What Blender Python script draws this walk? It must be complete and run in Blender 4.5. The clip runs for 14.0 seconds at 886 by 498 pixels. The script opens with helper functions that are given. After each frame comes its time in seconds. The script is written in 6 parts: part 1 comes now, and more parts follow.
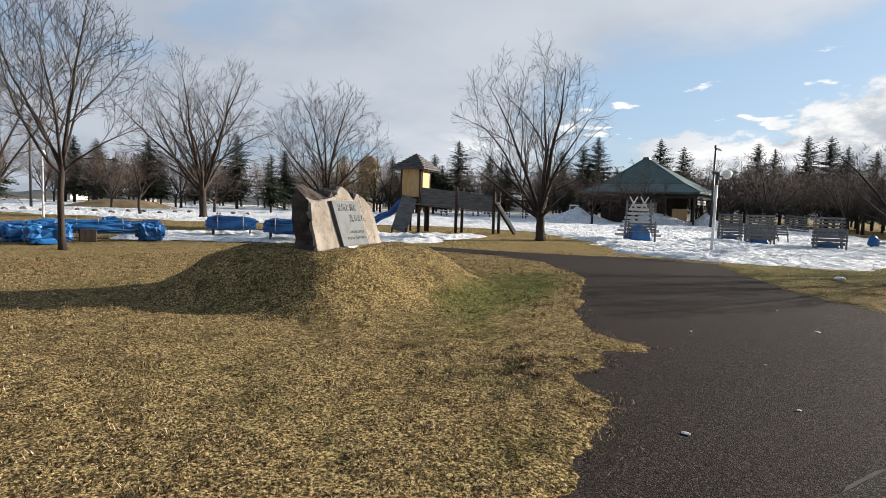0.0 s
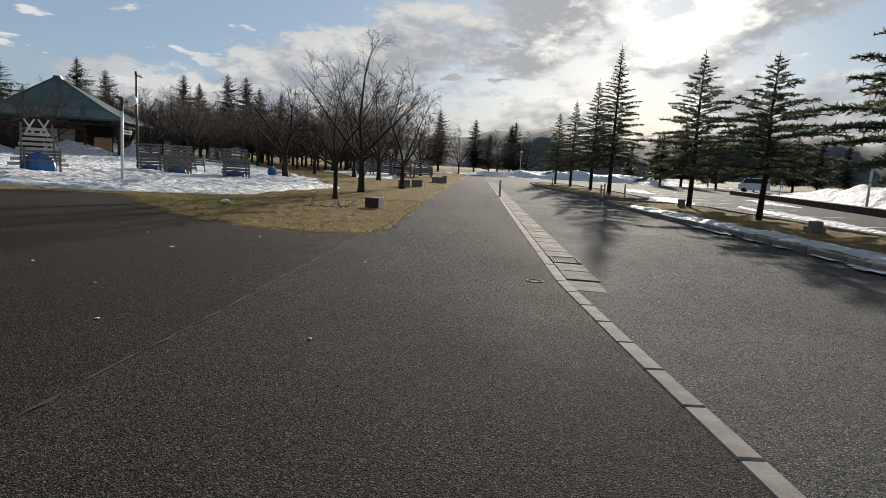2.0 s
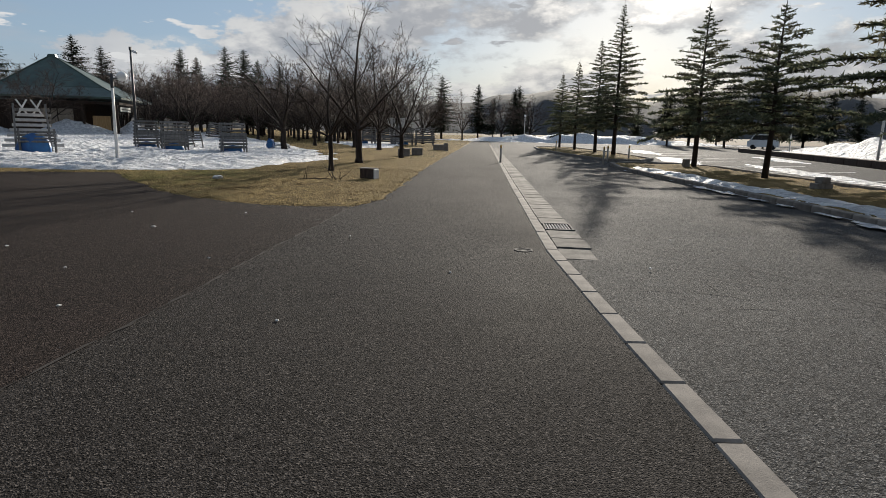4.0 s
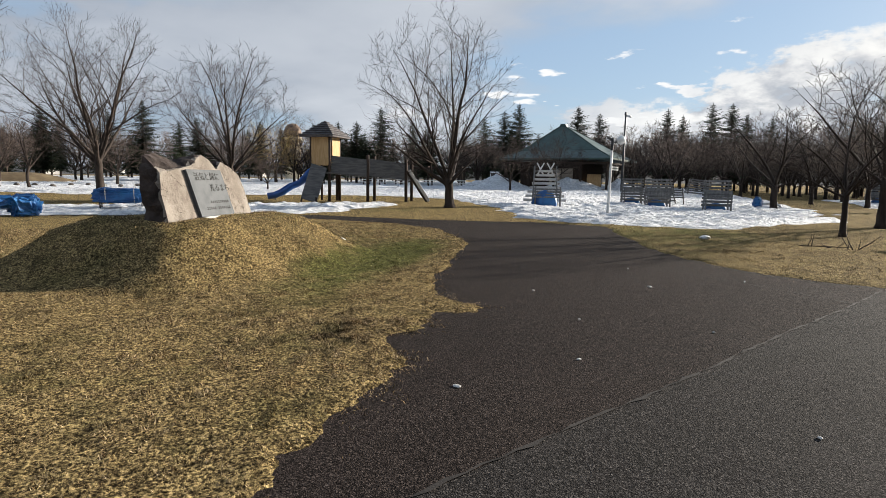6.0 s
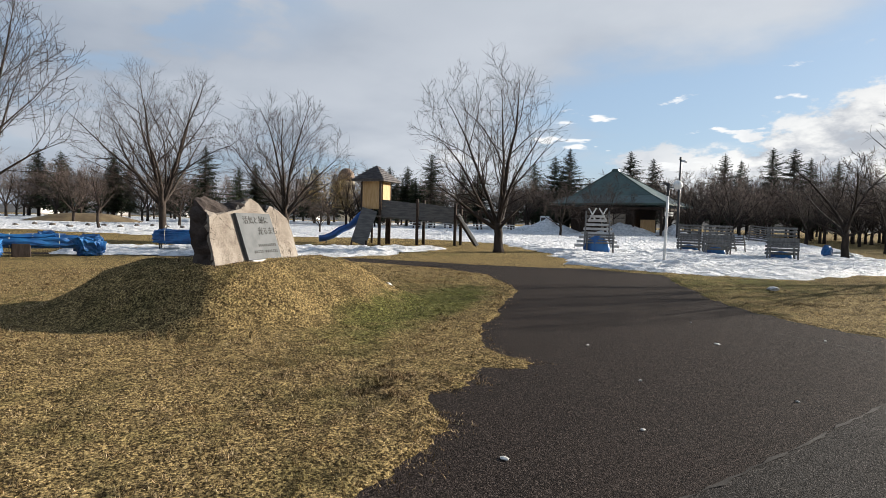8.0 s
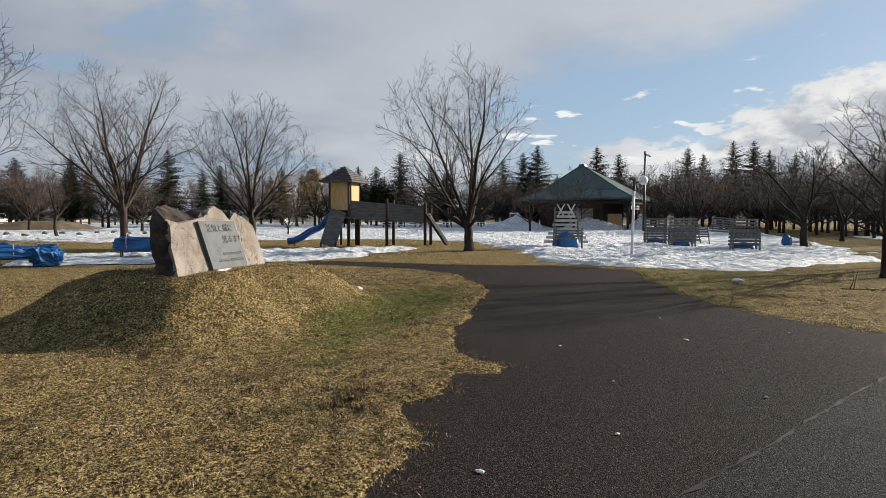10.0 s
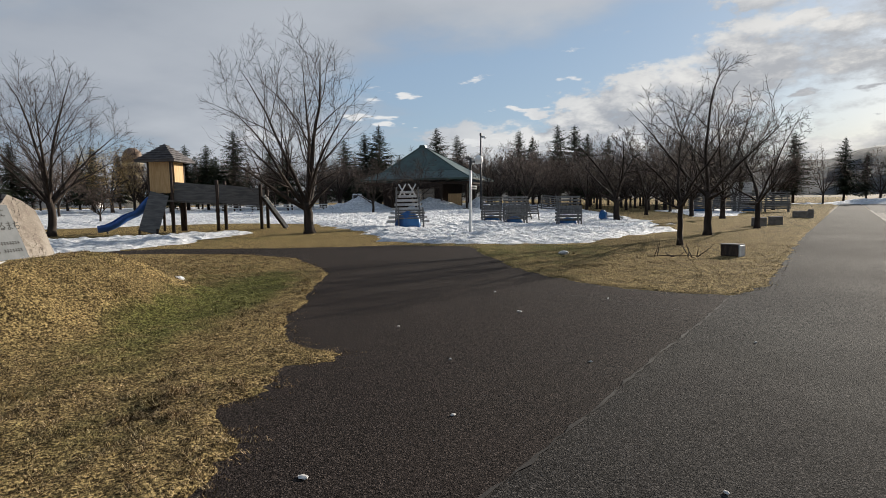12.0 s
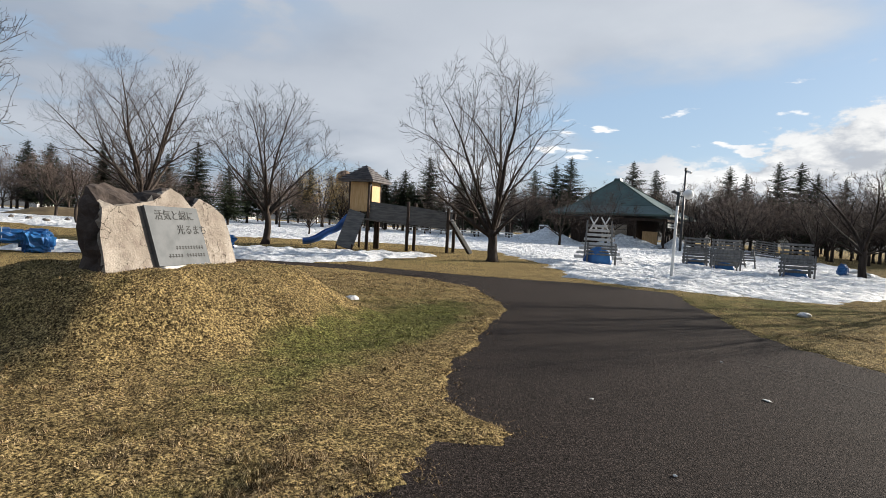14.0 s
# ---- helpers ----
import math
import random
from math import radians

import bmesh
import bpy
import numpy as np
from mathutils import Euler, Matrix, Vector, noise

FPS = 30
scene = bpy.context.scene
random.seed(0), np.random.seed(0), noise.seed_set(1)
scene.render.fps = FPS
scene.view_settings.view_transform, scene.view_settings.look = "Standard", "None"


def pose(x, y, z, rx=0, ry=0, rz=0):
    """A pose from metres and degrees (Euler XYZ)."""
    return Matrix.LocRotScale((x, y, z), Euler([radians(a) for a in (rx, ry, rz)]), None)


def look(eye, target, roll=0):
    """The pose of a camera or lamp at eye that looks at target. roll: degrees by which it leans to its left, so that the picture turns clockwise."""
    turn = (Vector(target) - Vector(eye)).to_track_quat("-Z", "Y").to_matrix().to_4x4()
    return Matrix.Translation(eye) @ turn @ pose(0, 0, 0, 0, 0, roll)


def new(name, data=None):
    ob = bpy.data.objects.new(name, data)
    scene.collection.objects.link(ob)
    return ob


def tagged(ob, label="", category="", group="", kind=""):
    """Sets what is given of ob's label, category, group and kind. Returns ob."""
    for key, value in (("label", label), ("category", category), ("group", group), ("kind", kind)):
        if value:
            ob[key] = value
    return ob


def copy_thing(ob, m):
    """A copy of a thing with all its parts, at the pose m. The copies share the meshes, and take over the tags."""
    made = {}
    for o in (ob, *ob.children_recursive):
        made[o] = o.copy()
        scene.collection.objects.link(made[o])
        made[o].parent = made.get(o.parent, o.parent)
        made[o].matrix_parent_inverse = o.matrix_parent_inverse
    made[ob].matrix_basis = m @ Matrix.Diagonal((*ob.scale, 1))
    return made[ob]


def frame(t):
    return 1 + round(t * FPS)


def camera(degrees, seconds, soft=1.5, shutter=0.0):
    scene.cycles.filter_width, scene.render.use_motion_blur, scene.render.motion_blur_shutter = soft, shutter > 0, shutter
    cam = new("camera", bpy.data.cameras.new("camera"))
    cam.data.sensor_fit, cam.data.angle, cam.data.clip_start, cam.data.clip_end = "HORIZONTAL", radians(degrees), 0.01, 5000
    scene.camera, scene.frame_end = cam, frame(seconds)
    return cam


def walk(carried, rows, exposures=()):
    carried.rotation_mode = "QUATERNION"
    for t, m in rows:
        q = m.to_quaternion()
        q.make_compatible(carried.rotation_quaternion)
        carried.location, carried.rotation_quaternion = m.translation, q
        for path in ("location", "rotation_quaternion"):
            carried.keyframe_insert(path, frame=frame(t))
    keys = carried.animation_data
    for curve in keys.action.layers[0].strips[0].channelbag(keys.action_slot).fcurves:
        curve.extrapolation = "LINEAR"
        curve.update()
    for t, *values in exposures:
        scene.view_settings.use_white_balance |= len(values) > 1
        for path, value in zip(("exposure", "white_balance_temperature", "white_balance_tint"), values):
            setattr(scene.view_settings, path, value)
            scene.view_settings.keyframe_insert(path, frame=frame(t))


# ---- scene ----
cam = camera(75.6, 14.0, soft=0.75)
PATH = [
    (0, (-0.252, -0.208, 1.409), (-1.91, 0.902, 1.27), 1.7),
    (0.5, (-0.163, -0.056, 1.402), (-1.215, 1.641, 1.277), 1.6),
    (1, (0.061, 0.199, 1.314), (-0.293, 2.155, 1.09), 1.9),
    (1.5, (0.407, 0.305, 1.309), (0.202, 2.28, 1.072), 2.9),
    (2, (0.707, 0.25, 1.308), (0.571, 2.224, 1.018), 3.1),
    (2.2, (0.851, 0.251, 1.31), (0.708, 2.217, 0.968), 1.0),
    (4.3, (0.955, 0.546, 1.326), (0.788, 2.499, 0.924), 1.3),
    (4.5, (0.859, 0.568, 1.347), (0.545, 2.517, 1.023), 0.3),
    (5, (0.647, 0.533, 1.378), (-0.31, 2.274, 1.143), -2.1),
    (5.5, (0.463, 0.592, 1.39), (-0.727, 2.182, 1.154), 1.0),
    (6, (0.426, 0.603, 1.409), (-1.08, 1.896, 1.166), 0.9),
    (6.5, (0.403, 0.66, 1.452), (-1.185, 1.869, 1.314), 0.5),
    (7, (0.308, 0.641, 1.459), (-1.367, 1.731, 1.391), 0.7),
    (7.5, (0.218, 0.74, 1.448), (-1.447, 1.847, 1.382), 1.2),
    (8, (0.179, 0.818, 1.435), (-1.444, 1.983, 1.34), 1.4),
    (8.2, (0.18, 0.842, 1.434), (-1.405, 2.058, 1.34), 1.3),
    (10.3, (0.118, 0.893, 1.514), (-1.431, 2.154, 1.411), -0.6),
    (10.5, (0.132, 0.928, 1.512), (-1.313, 2.305, 1.406), -0.5),
    (11, (0.161, 0.965, 1.51), (-1.134, 2.484, 1.393), -0.1),
    (11.5, (0.153, 1.013, 1.493), (-1.014, 2.631, 1.355), -0.5),
    (12, (-0.03, 1.232, 1.453), (-1.202, 2.844, 1.283), -1.0),
    (12.5, (-0.308, 1.465, 1.474), (-1.739, 2.85, 1.29), -1.9),
    (13, (-0.56, 1.77, 1.433), (-2.067, 3.064, 1.197), -1.5),
    (13.5, (-0.81, 2.052, 1.439), (-2.359, 3.3, 1.234), 0.0),
    (14, (-1.111, 2.23, 1.419), (-2.733, 3.398, 1.345), 3.1),
]
EXPOSURES = [(0.0, 1.4), (0.3, 1.08), (0.6, 0.76), (1.0, 0.76), (1.5, 0.80), (2.2, 0.84), (4.3, 0.82), (4.6, 0.86), (5.0, 0.95), (5.5, 1.15), (6.0, 1.3), (6.5, 1.32), (7.0, 1.4), (8.2, 1.3), (10.3, 1.08), (11.0, 0.95), (11.5, 0.9), (12.0, 0.95), (12.5, 1.2), (13.0, 1.3), (13.5, 1.3), (14.0, 1.35)]
walk(cam, [(t, look(eye, target, roll)) for t, eye, target, roll in PATH], EXPOSURES)

# ---------------------------------------------------------------- world and sun
SUN_AZ, SUN_EL = radians(12.0), radians(16.2)      # azimuth from +y towards +x
LANE = (0.272, 0.400, -0.875)      # normal of the clear lane across the sky
sun_dir = Vector((math.sin(SUN_AZ) * math.cos(SUN_EL), math.cos(SUN_AZ) * math.cos(SUN_EL), math.sin(SUN_EL)))


def socket(nt, kind, **values):
    n = nt.nodes.new(kind)
    for k, v in values.items():
        n.inputs[k.replace("_", " ")].default_value = v
    return n


def mathn(nt, op, a, b=None, clamp=False):
    n = nt.nodes.new("ShaderNodeMath")
    n.operation, n.use_clamp = op, clamp
    for i, v in enumerate((a, b)):
        if v is None:
            continue
        if isinstance(v, (int, float)):
            n.inputs[i].default_value = v
        else:
            nt.links.new(v, n.inputs[i])
    return n.outputs[0]


def ramp(nt, fac, stops):
    n = nt.nodes.new("ShaderNodeValToRGB")
    while len(n.color_ramp.elements) < len(stops):
        n.color_ramp.elements.new(0.5)
    for e, (p, c) in zip(n.color_ramp.elements, stops):
        e.position = p
        e.color = (c, c, c, 1) if isinstance(c, (int, float)) else (*c, 1)
    nt.links.new(fac, n.inputs[0])
    return n.outputs[0]


def mix(nt, fac, a, b, kind="MIX"):
    n = nt.nodes.new("ShaderNodeMix")
    n.data_type, n.blend_type = "RGBA", kind
    for i, v in ((0, fac), (6, a), (7, b)):
        if isinstance(v, (int, float)):
            n.inputs[i].default_value = v
        elif isinstance(v, tuple):
            n.inputs[i].default_value = (*v, 1)
        else:
            nt.links.new(v, n.inputs[i])
    return n.outputs[2]


def dot3(nt, vec, d):
    n = nt.nodes.new("ShaderNodeVectorMath")
    n.operation = "DOT_PRODUCT"
    nt.links.new(vec, n.inputs[0])
    n.inputs[1].default_value = d
    return n.outputs["Value"]


def smooth(nt, v, lo, hi, a=0.0, b=1.0):
    n = nt.nodes.new("ShaderNodeMapRange")
    n.interpolation_type = "SMOOTHSTEP"
    nt.links.new(v, n.inputs[0])
    for i, x in ((1, lo), (2, hi), (3, a), (4, b)):
        n.inputs[i].default_value = x
    return n.outputs[0]


world = bpy.data.worlds.new("sky")
scene.world = world
world.use_nodes = True
nt = world.node_tree
nt.nodes.clear()
geo = nt.nodes.new("ShaderNodeTexCoord")
dirv = geo.outputs["Generated"]
sky = nt.nodes.new("ShaderNodeTexSky")
sky.sky_type, sky.sun_disc = "NISHITA", False
sky.sun_elevation, sky.sun_rotation = SUN_EL, SUN_AZ
sky.air_density, sky.dust_density, sky.ozone_density = 1.0, 0.6, 2.0
# the cloud deck is laid out on a flat sheet overhead, so that it thins to bands near the horizon
sep = nt.nodes.new("ShaderNodeSeparateXYZ")
nt.links.new(dirv, sep.inputs[0])
up = mathn(nt, "ADD", mathn(nt, "MAXIMUM", sep.outputs[2], 0.0), 0.14)
comb = nt.nodes.new("ShaderNodeCombineXYZ")
nt.links.new(mathn(nt, "DIVIDE", sep.outputs[0], up), comb.inputs[0])
nt.links.new(mathn(nt, "DIVIDE", sep.outputs[1], up), comb.inputs[1])
n1 = socket(nt, "ShaderNodeTexNoise", Scale=0.62, Detail=8.0, Roughness=0.50)
nt.links.new(comb.outputs[0], n1.inputs["Vector"])
n2 = socket(nt, "ShaderNodeTexNoise", Scale=1.9, Detail=9.0, Roughness=0.55)
nt.links.new(comb.outputs[0], n2.inputs["Vector"])
# a clear lane runs between the high deck in the west and the cumulus bank in the north
lane = dot3(nt, dirv, LANE)
soft = mathn(nt, "MULTIPLY", mathn(nt, "SUBTRACT", n1.outputs["Fac"], 0.5), 0.9)
puff = mathn(nt, "MULTIPLY", mathn(nt, "SUBTRACT", n2.outputs["Fac"], 0.5), 0.55)
deck = smooth(nt, mathn(nt, "ADD", mathn(nt, "MULTIPLY", mathn(nt, "MINIMUM", mathn(nt, "MULTIPLY", lane, -1.0), 0.15), 1.0), mathn(nt, "ADD", mathn(nt, "MULTIPLY", soft, 1.25), mathn(nt, "MULTIPLY", puff, 0.5))), -0.10, 0.12)
n4 = socket(nt, "ShaderNodeTexNoise", Scale=1.25, Detail=8.0, Roughness=0.58)
nt.links.new(comb.outputs[0], n4.inputs["Vector"])
rents = mathn(nt, "MULTIPLY", smooth(nt, n4.outputs["Fac"], 0.50, 0.40), smooth(nt, mathn(nt, "MULTIPLY", lane, -1.0), 0.30, 0.48))
deck = mathn(nt, "MULTIPLY", deck, mathn(nt, "SUBTRACT", 1.0, mathn(nt, "MULTIPLY", rents, 0.85)))
# heaped clouds of the bank, lit from the sun's side: a billow field and the same field a step towards the sun


def billow(shift):
    mp = nt.nodes.new("ShaderNodeMapping")
    mp.inputs["Location"].default_value = shift
    mp.inputs["Scale"].default_value = (1.0, 1.0, 2.1)
    nt.links.new(dirv, mp.inputs[0])
    a = socket(nt, "ShaderNodeTexNoise", Scale=5.2, Detail=9.0, Roughness=0.60)
    nt.links.new(mp.outputs[0], a.inputs["Vector"])
    return a.outputs["Fac"]


near_sun = dot3(nt, dirv, (0.270, 0.922, 0.276))
warm = smooth(nt, near_sun, 0.72, 1.0)
heap = billow((0.0, 0.0, 0.0))
heap_lit = billow((0.018, 0.012, 0.034))
crest_d = mathn(nt, "ADD", mathn(nt, "ADD", lane, mathn(nt, "MULTIPLY", soft, 0.20)), mathn(nt, "MULTIPLY", mathn(nt, "SUBTRACT", heap, 0.5), 0.42))
bank = smooth(nt, crest_d, 0.078, 0.105)
bank = mathn(nt, "MULTIPLY", bank, smooth(nt, mathn(nt, "ADD", heap, mathn(nt, "SUBTRACT", mathn(nt, "MULTIPLY", soft, 0.5), mathn(nt, "MULTIPLY", warm, 0.13))), 0.28, 0.40))
relief = mathn(nt, "MULTIPLY", mathn(nt, "SUBTRACT", heap, heap_lit), 5.0)
shine = mathn(nt, "ADD", mathn(nt, "ADD", relief, 0.22), smooth(nt, crest_d, 0.22, 0.10, 0.0, 0.55))
wisps = smooth(nt, mathn(nt, "ADD", n1.outputs["Fac"], mathn(nt, "MULTIPLY", puff, 0.6)), 0.56, 0.66)
n3 = socket(nt, "ShaderNodeTexNoise", Scale=2.7, Detail=7.0, Roughness=0.5)
nt.links.new(comb.outputs[0], n3.inputs["Vector"])
wisps = mathn(nt, "MAXIMUM", wisps, smooth(nt, mathn(nt, "ADD", n3.outputs["Fac"], mathn(nt, "MULTIPLY", puff, 0.35)), 0.61, 0.66))
haze = smooth(nt, sep.outputs[2], 0.13, -0.01)
cover = mathn(nt, "MAXIMUM", mathn(nt, "MAXIMUM", deck, bank), mathn(nt, "MAXIMUM", wisps, mathn(nt, "MULTIPLY", haze, 0.85)))
cover = mathn(nt, "MULTIPLY", cover, smooth(nt, sep.outputs[2], 0.40, 0.66, 1.0, 0.22))
glow = mathn(nt, "ADD", smooth(nt, near_sun, 0.9915, 1.0), mathn(nt, "MULTIPLY", smooth(nt, near_sun, 0.955, 0.998), mathn(nt, "MULTIPLY", smooth(nt, shine, 0.1, 0.9), 0.45)), clamp=True)
deck_col = mix(nt, mathn(nt, "ADD", smooth(nt, n1.outputs["Fac"], 0.34, 0.64, 0.0, 0.7), smooth(nt, lane, -0.34, -0.06, -0.08, 0.45), clamp=True), (2.75, 3.15, 3.8), (5.2, 5.5, 5.95))
bank_col = mix(nt, smooth(nt, shine, 0.10, 1.0), (3.75, 4.0, 4.45), (9.0, 8.85, 8.55))
cloud_col = mix(nt, smooth(nt, lane, 0.0, 0.2), deck_col, bank_col)
cloud_col = mix(nt, mathn(nt, "MULTIPLY", warm, 0.22), cloud_col, (7.6, 7.2, 6.6))
cloud_col = mix(nt, mathn(nt, "MULTIPLY", glow, smooth(nt, heap, 0.35, 0.6, 0.6, 1.0)), cloud_col, (21.0, 20.0, 18.5))
small = mathn(nt, "MULTIPLY", smooth(nt, mathn(nt, "ADD", n3.outputs["Fac"], mathn(nt, "MULTIPLY", puff, 0.35)), 0.60, 0.64), mathn(nt, "MULTIPLY", smooth(nt, lane, -0.14, -0.03), smooth(nt, lane, 0.16, 0.07)))
cloud_col = mix(nt, small, cloud_col, (8.4, 8.4, 8.4))
blue = mix(nt, 0.62, sky.outputs[0], (3.5, 4.75, 6.45))
sky_col = mix(nt, mathn(nt, "MULTIPLY", cover, 0.94), blue, cloud_col)
bg = nt.nodes.new("ShaderNodeBackground")
bg.inputs["Strength"].default_value = 0.05
nt.links.new(sky_col, bg.inputs["Color"])
out = nt.nodes.new("ShaderNodeOutputWorld")
nt.links.new(bg.outputs[0], out.inputs[0])

sun = new("sun", bpy.data.lights.new("sun", "SUN"))
sun.data.energy, sun.data.angle, sun.data.color = 5.0, radians(0.55), (1.0, 0.92, 0.80)
sun.matrix_world = look((60, 200, 60), Vector((60, 200, 60)) - sun_dir)

# ---------------------------------------------------------------- materials


def material(name, build):
    m = bpy.data.materials.new(name)
    m.use_nodes = True
    t = m.node_tree
    t.nodes.clear()
    b = t.nodes.new("ShaderNodeBsdfPrincipled")
    o = t.nodes.new("ShaderNodeOutputMaterial")
    t.links.new(b.outputs[0], o.inputs[0])
    build(t, b)
    return m


def coords(t, scale=(1, 1, 1)):
    g = t.nodes.new("ShaderNodeTexCoord")
    mp = t.nodes.new("ShaderNodeMapping")
    mp.inputs["Scale"].default_value = scale
    t.links.new(g.outputs["Object"], mp.inputs[0])
    return mp.outputs[0]


def noise_of(t, vec, scale, detail=4.0, rough=0.55):
    n = socket(t, "ShaderNodeTexNoise", Scale=scale, Detail=detail, Roughness=rough)
    t.links.new(vec, n.inputs["Vector"])
    return n.outputs["Fac"]


def bump(t, b, height, strength, distance):
    n = t.nodes.new("ShaderNodeBump")
    n.inputs["Strength"].default_value, n.inputs["Distance"].default_value = strength, distance
    t.links.new(height, n.inputs["Height"])
    t.links.new(n.outputs[0], b.inputs["Normal"])


def simple(name, c1, c2, scale=4.0, rough=0.7, metal=0.0, fine=60.0, bump_d=0.002, stretch=(1, 1, 1), rnd=0.0):
    """Two tones at a coarse scale, a fine grain, a little relief; rnd varies alike pieces."""
    def build(t, b):
        v = coords(t, stretch)
        n = noise_of(t, v, scale, 5.0)
        f = noise_of(t, v, fine, 3.0)
        c = mix(t, smooth(t, n, 0.33, 0.67), c1, c2)
        c = mix(t, mathn(t, "MULTIPLY", f, 0.35), c, tuple(x * 0.55 for x in c1))
        if rnd:
            oi = t.nodes.new("ShaderNodeObjectInfo")
            h = t.nodes.new("ShaderNodeHueSaturation")
            t.links.new(smooth(t, oi.outputs["Random"], 0, 1, 1 - rnd, 1 + rnd), h.inputs["Value"])
            t.links.new(c, h.inputs["Color"])
            c = h.outputs[0]
        t.links.new(c, b.inputs["Base Color"])
        b.inputs["Roughness"].default_value, b.inputs["Metallic"].default_value = rough, metal
        b.inputs["Specular IOR Level"].default_value = 0.5 if rough < 0.6 else 0.15
        if bump_d:
            bump(t, b, f, 0.6, bump_d)
    return material(name, build)


def cells(t, v, scale, lo, hi):
    """A random value for each small stone or tuft."""
    n = socket(t, "ShaderNodeTexVoronoi", Scale=scale)
    t.links.new(v, n.inputs["Vector"])
    q = t.nodes.new("ShaderNodeSeparateColor")
    t.links.new(n.outputs["Color"], q.inputs[0])
    return smooth(t, q.outputs[0], lo, hi)


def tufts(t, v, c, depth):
    """Sets light and dark tufts of two sizes against each other, the dark in place of shade."""
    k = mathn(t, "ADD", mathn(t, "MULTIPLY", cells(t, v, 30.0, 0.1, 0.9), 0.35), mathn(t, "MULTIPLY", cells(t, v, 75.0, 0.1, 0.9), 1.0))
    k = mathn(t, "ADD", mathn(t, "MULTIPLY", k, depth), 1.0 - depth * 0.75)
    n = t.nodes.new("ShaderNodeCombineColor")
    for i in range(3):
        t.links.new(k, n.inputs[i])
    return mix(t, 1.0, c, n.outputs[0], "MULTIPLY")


def asphalt_build(c1, c2, speck, sheen):
    def build(t, b):
        v = coords(t)
        big = noise_of(t, v, 0.35, 6.0, 0.62)
        mid = noise_of(t, v, 3.0, 6.0, 0.65)
        grain = noise_of(t, v, 110.0, 3.0, 0.7)
        vor = socket(t, "ShaderNodeTexVoronoi", Scale=120.0)
        t.links.new(v, vor.inputs["Vector"])
        c = mix(t, smooth(t, big, 0.35, 0.65), c1, c2)
        c = mix(t, mathn(t, "MULTIPLY", smooth(t, mid, 0.4, 0.75), 0.5), c, tuple(x * 1.35 for x in c2))
        c = mix(t, smooth(t, grain, 0.50, 0.62), c, speck)
        c = mix(t, smooth(t, noise_of(t, v, 42.0, 3.0, 0.75), 0.52, 0.66, 0.0, 0.85), c, tuple(k * 0.25 for k in c1))
        c = mix(t, smooth(t, noise_of(t, v, 60.0, 2.0, 0.7), 0.60, 0.65, 0.0, 0.85), c, tuple(k * 2.0 for k in speck))
        c = mix(t, smooth(t, noise_of(t, v, 0.9, 6.0, 0.7), 0.50, 0.72, 0.0, 0.55), c, tuple(k * 1.9 for k in c2))
        c = mix(t, mathn(t, "MULTIPLY", cells(t, v, 125.0, 0.84, 0.92), 0.6), c, tuple(k * 1.7 for k in speck))
        c = mix(t, mathn(t, "MULTIPLY", cells(t, v, 80.0, 0.74, 0.84), 0.7), c, tuple(k * 0.3 for k in c1))
        t.links.new(c, b.inputs["Base Color"])
        t.links.new(smooth(t, big, 0.3, 0.7, 0.88, 0.98), b.inputs["Roughness"])
        b.inputs["Specular IOR Level"].default_value = sheen
        bump(t, b, mathn(t, "ADD", vor.outputs["Distance"], grain), 1.0, 0.0045)
    return build


M_asphalt = material("plaza_asphalt", asphalt_build((0.0106, 0.0078, 0.0068), (0.0172, 0.0128, 0.0112), (0.056, 0.044, 0.038), 0.043))
M_walk = material("walk_asphalt", asphalt_build((0.0130, 0.0115, 0.0106), (0.0198, 0.0174, 0.0162), (0.062, 0.055, 0.050), 0.046))
M_road = material("road_asphalt", asphalt_build((0.040, 0.039, 0.038), (0.054, 0.052, 0.050), (0.11, 0.105, 0.10), 0.042))


def green_fac(t, v, big, mid):
    """Where the turf is green again: the damp foot of the mound, and scattered spots."""
    g = t.nodes.new("ShaderNodeVectorMath")
    g.operation = "DISTANCE"
    sc = t.nodes.new("ShaderNodeVectorMath")
    sc.operation = "MULTIPLY"
    t.links.new(v, sc.inputs[0])
    sc.inputs[1].default_value = (1.0, 1.0, 0.0)
    # a narrow band along the foot, from (-6.7, 4.6) to (-10.2, 8.0)
    rot = t.nodes.new("ShaderNodeMapping")
    rot.vector_type = "TEXTURE"
    rot.inputs["Location"].default_value = (-7.75, 6.25, 0.0)
    rot.inputs["Rotation"].default_value = (0.0, 0.0, radians(125.5))
    rot.inputs["Scale"].default_value = (4.7, 1.15, 1.0)
    t.links.new(sc.outputs[0], rot.inputs[0])
    t.links.new(rot.outputs[0], g.inputs[0])
    g.inputs[1].default_value = (0.0, 0.0, 0.0)
    damp = smooth(t, g.outputs["Value"], 1.0, 0.2, 0.0, 0.25)
    g2 = t.nodes.new("ShaderNodeVectorMath")
    g2.operation = "DISTANCE"
    t.links.new(v, g2.inputs[0])
    g2.inputs[1].default_value = (-8.4, 15.6, 0.0)
    damp = mathn(t, "ADD", damp, smooth(t, g2.outputs["Value"], 6.0, 1.5, 0.0, 0.09))
    n = mathn(t, "ADD", mathn(t, "MULTIPLY", big, 0.5), mathn(t, "MULTIPLY", mid, 0.5))
    return smooth(t, mathn(t, "ADD", n, damp), 0.52, 0.72, 0.0, 0.85)


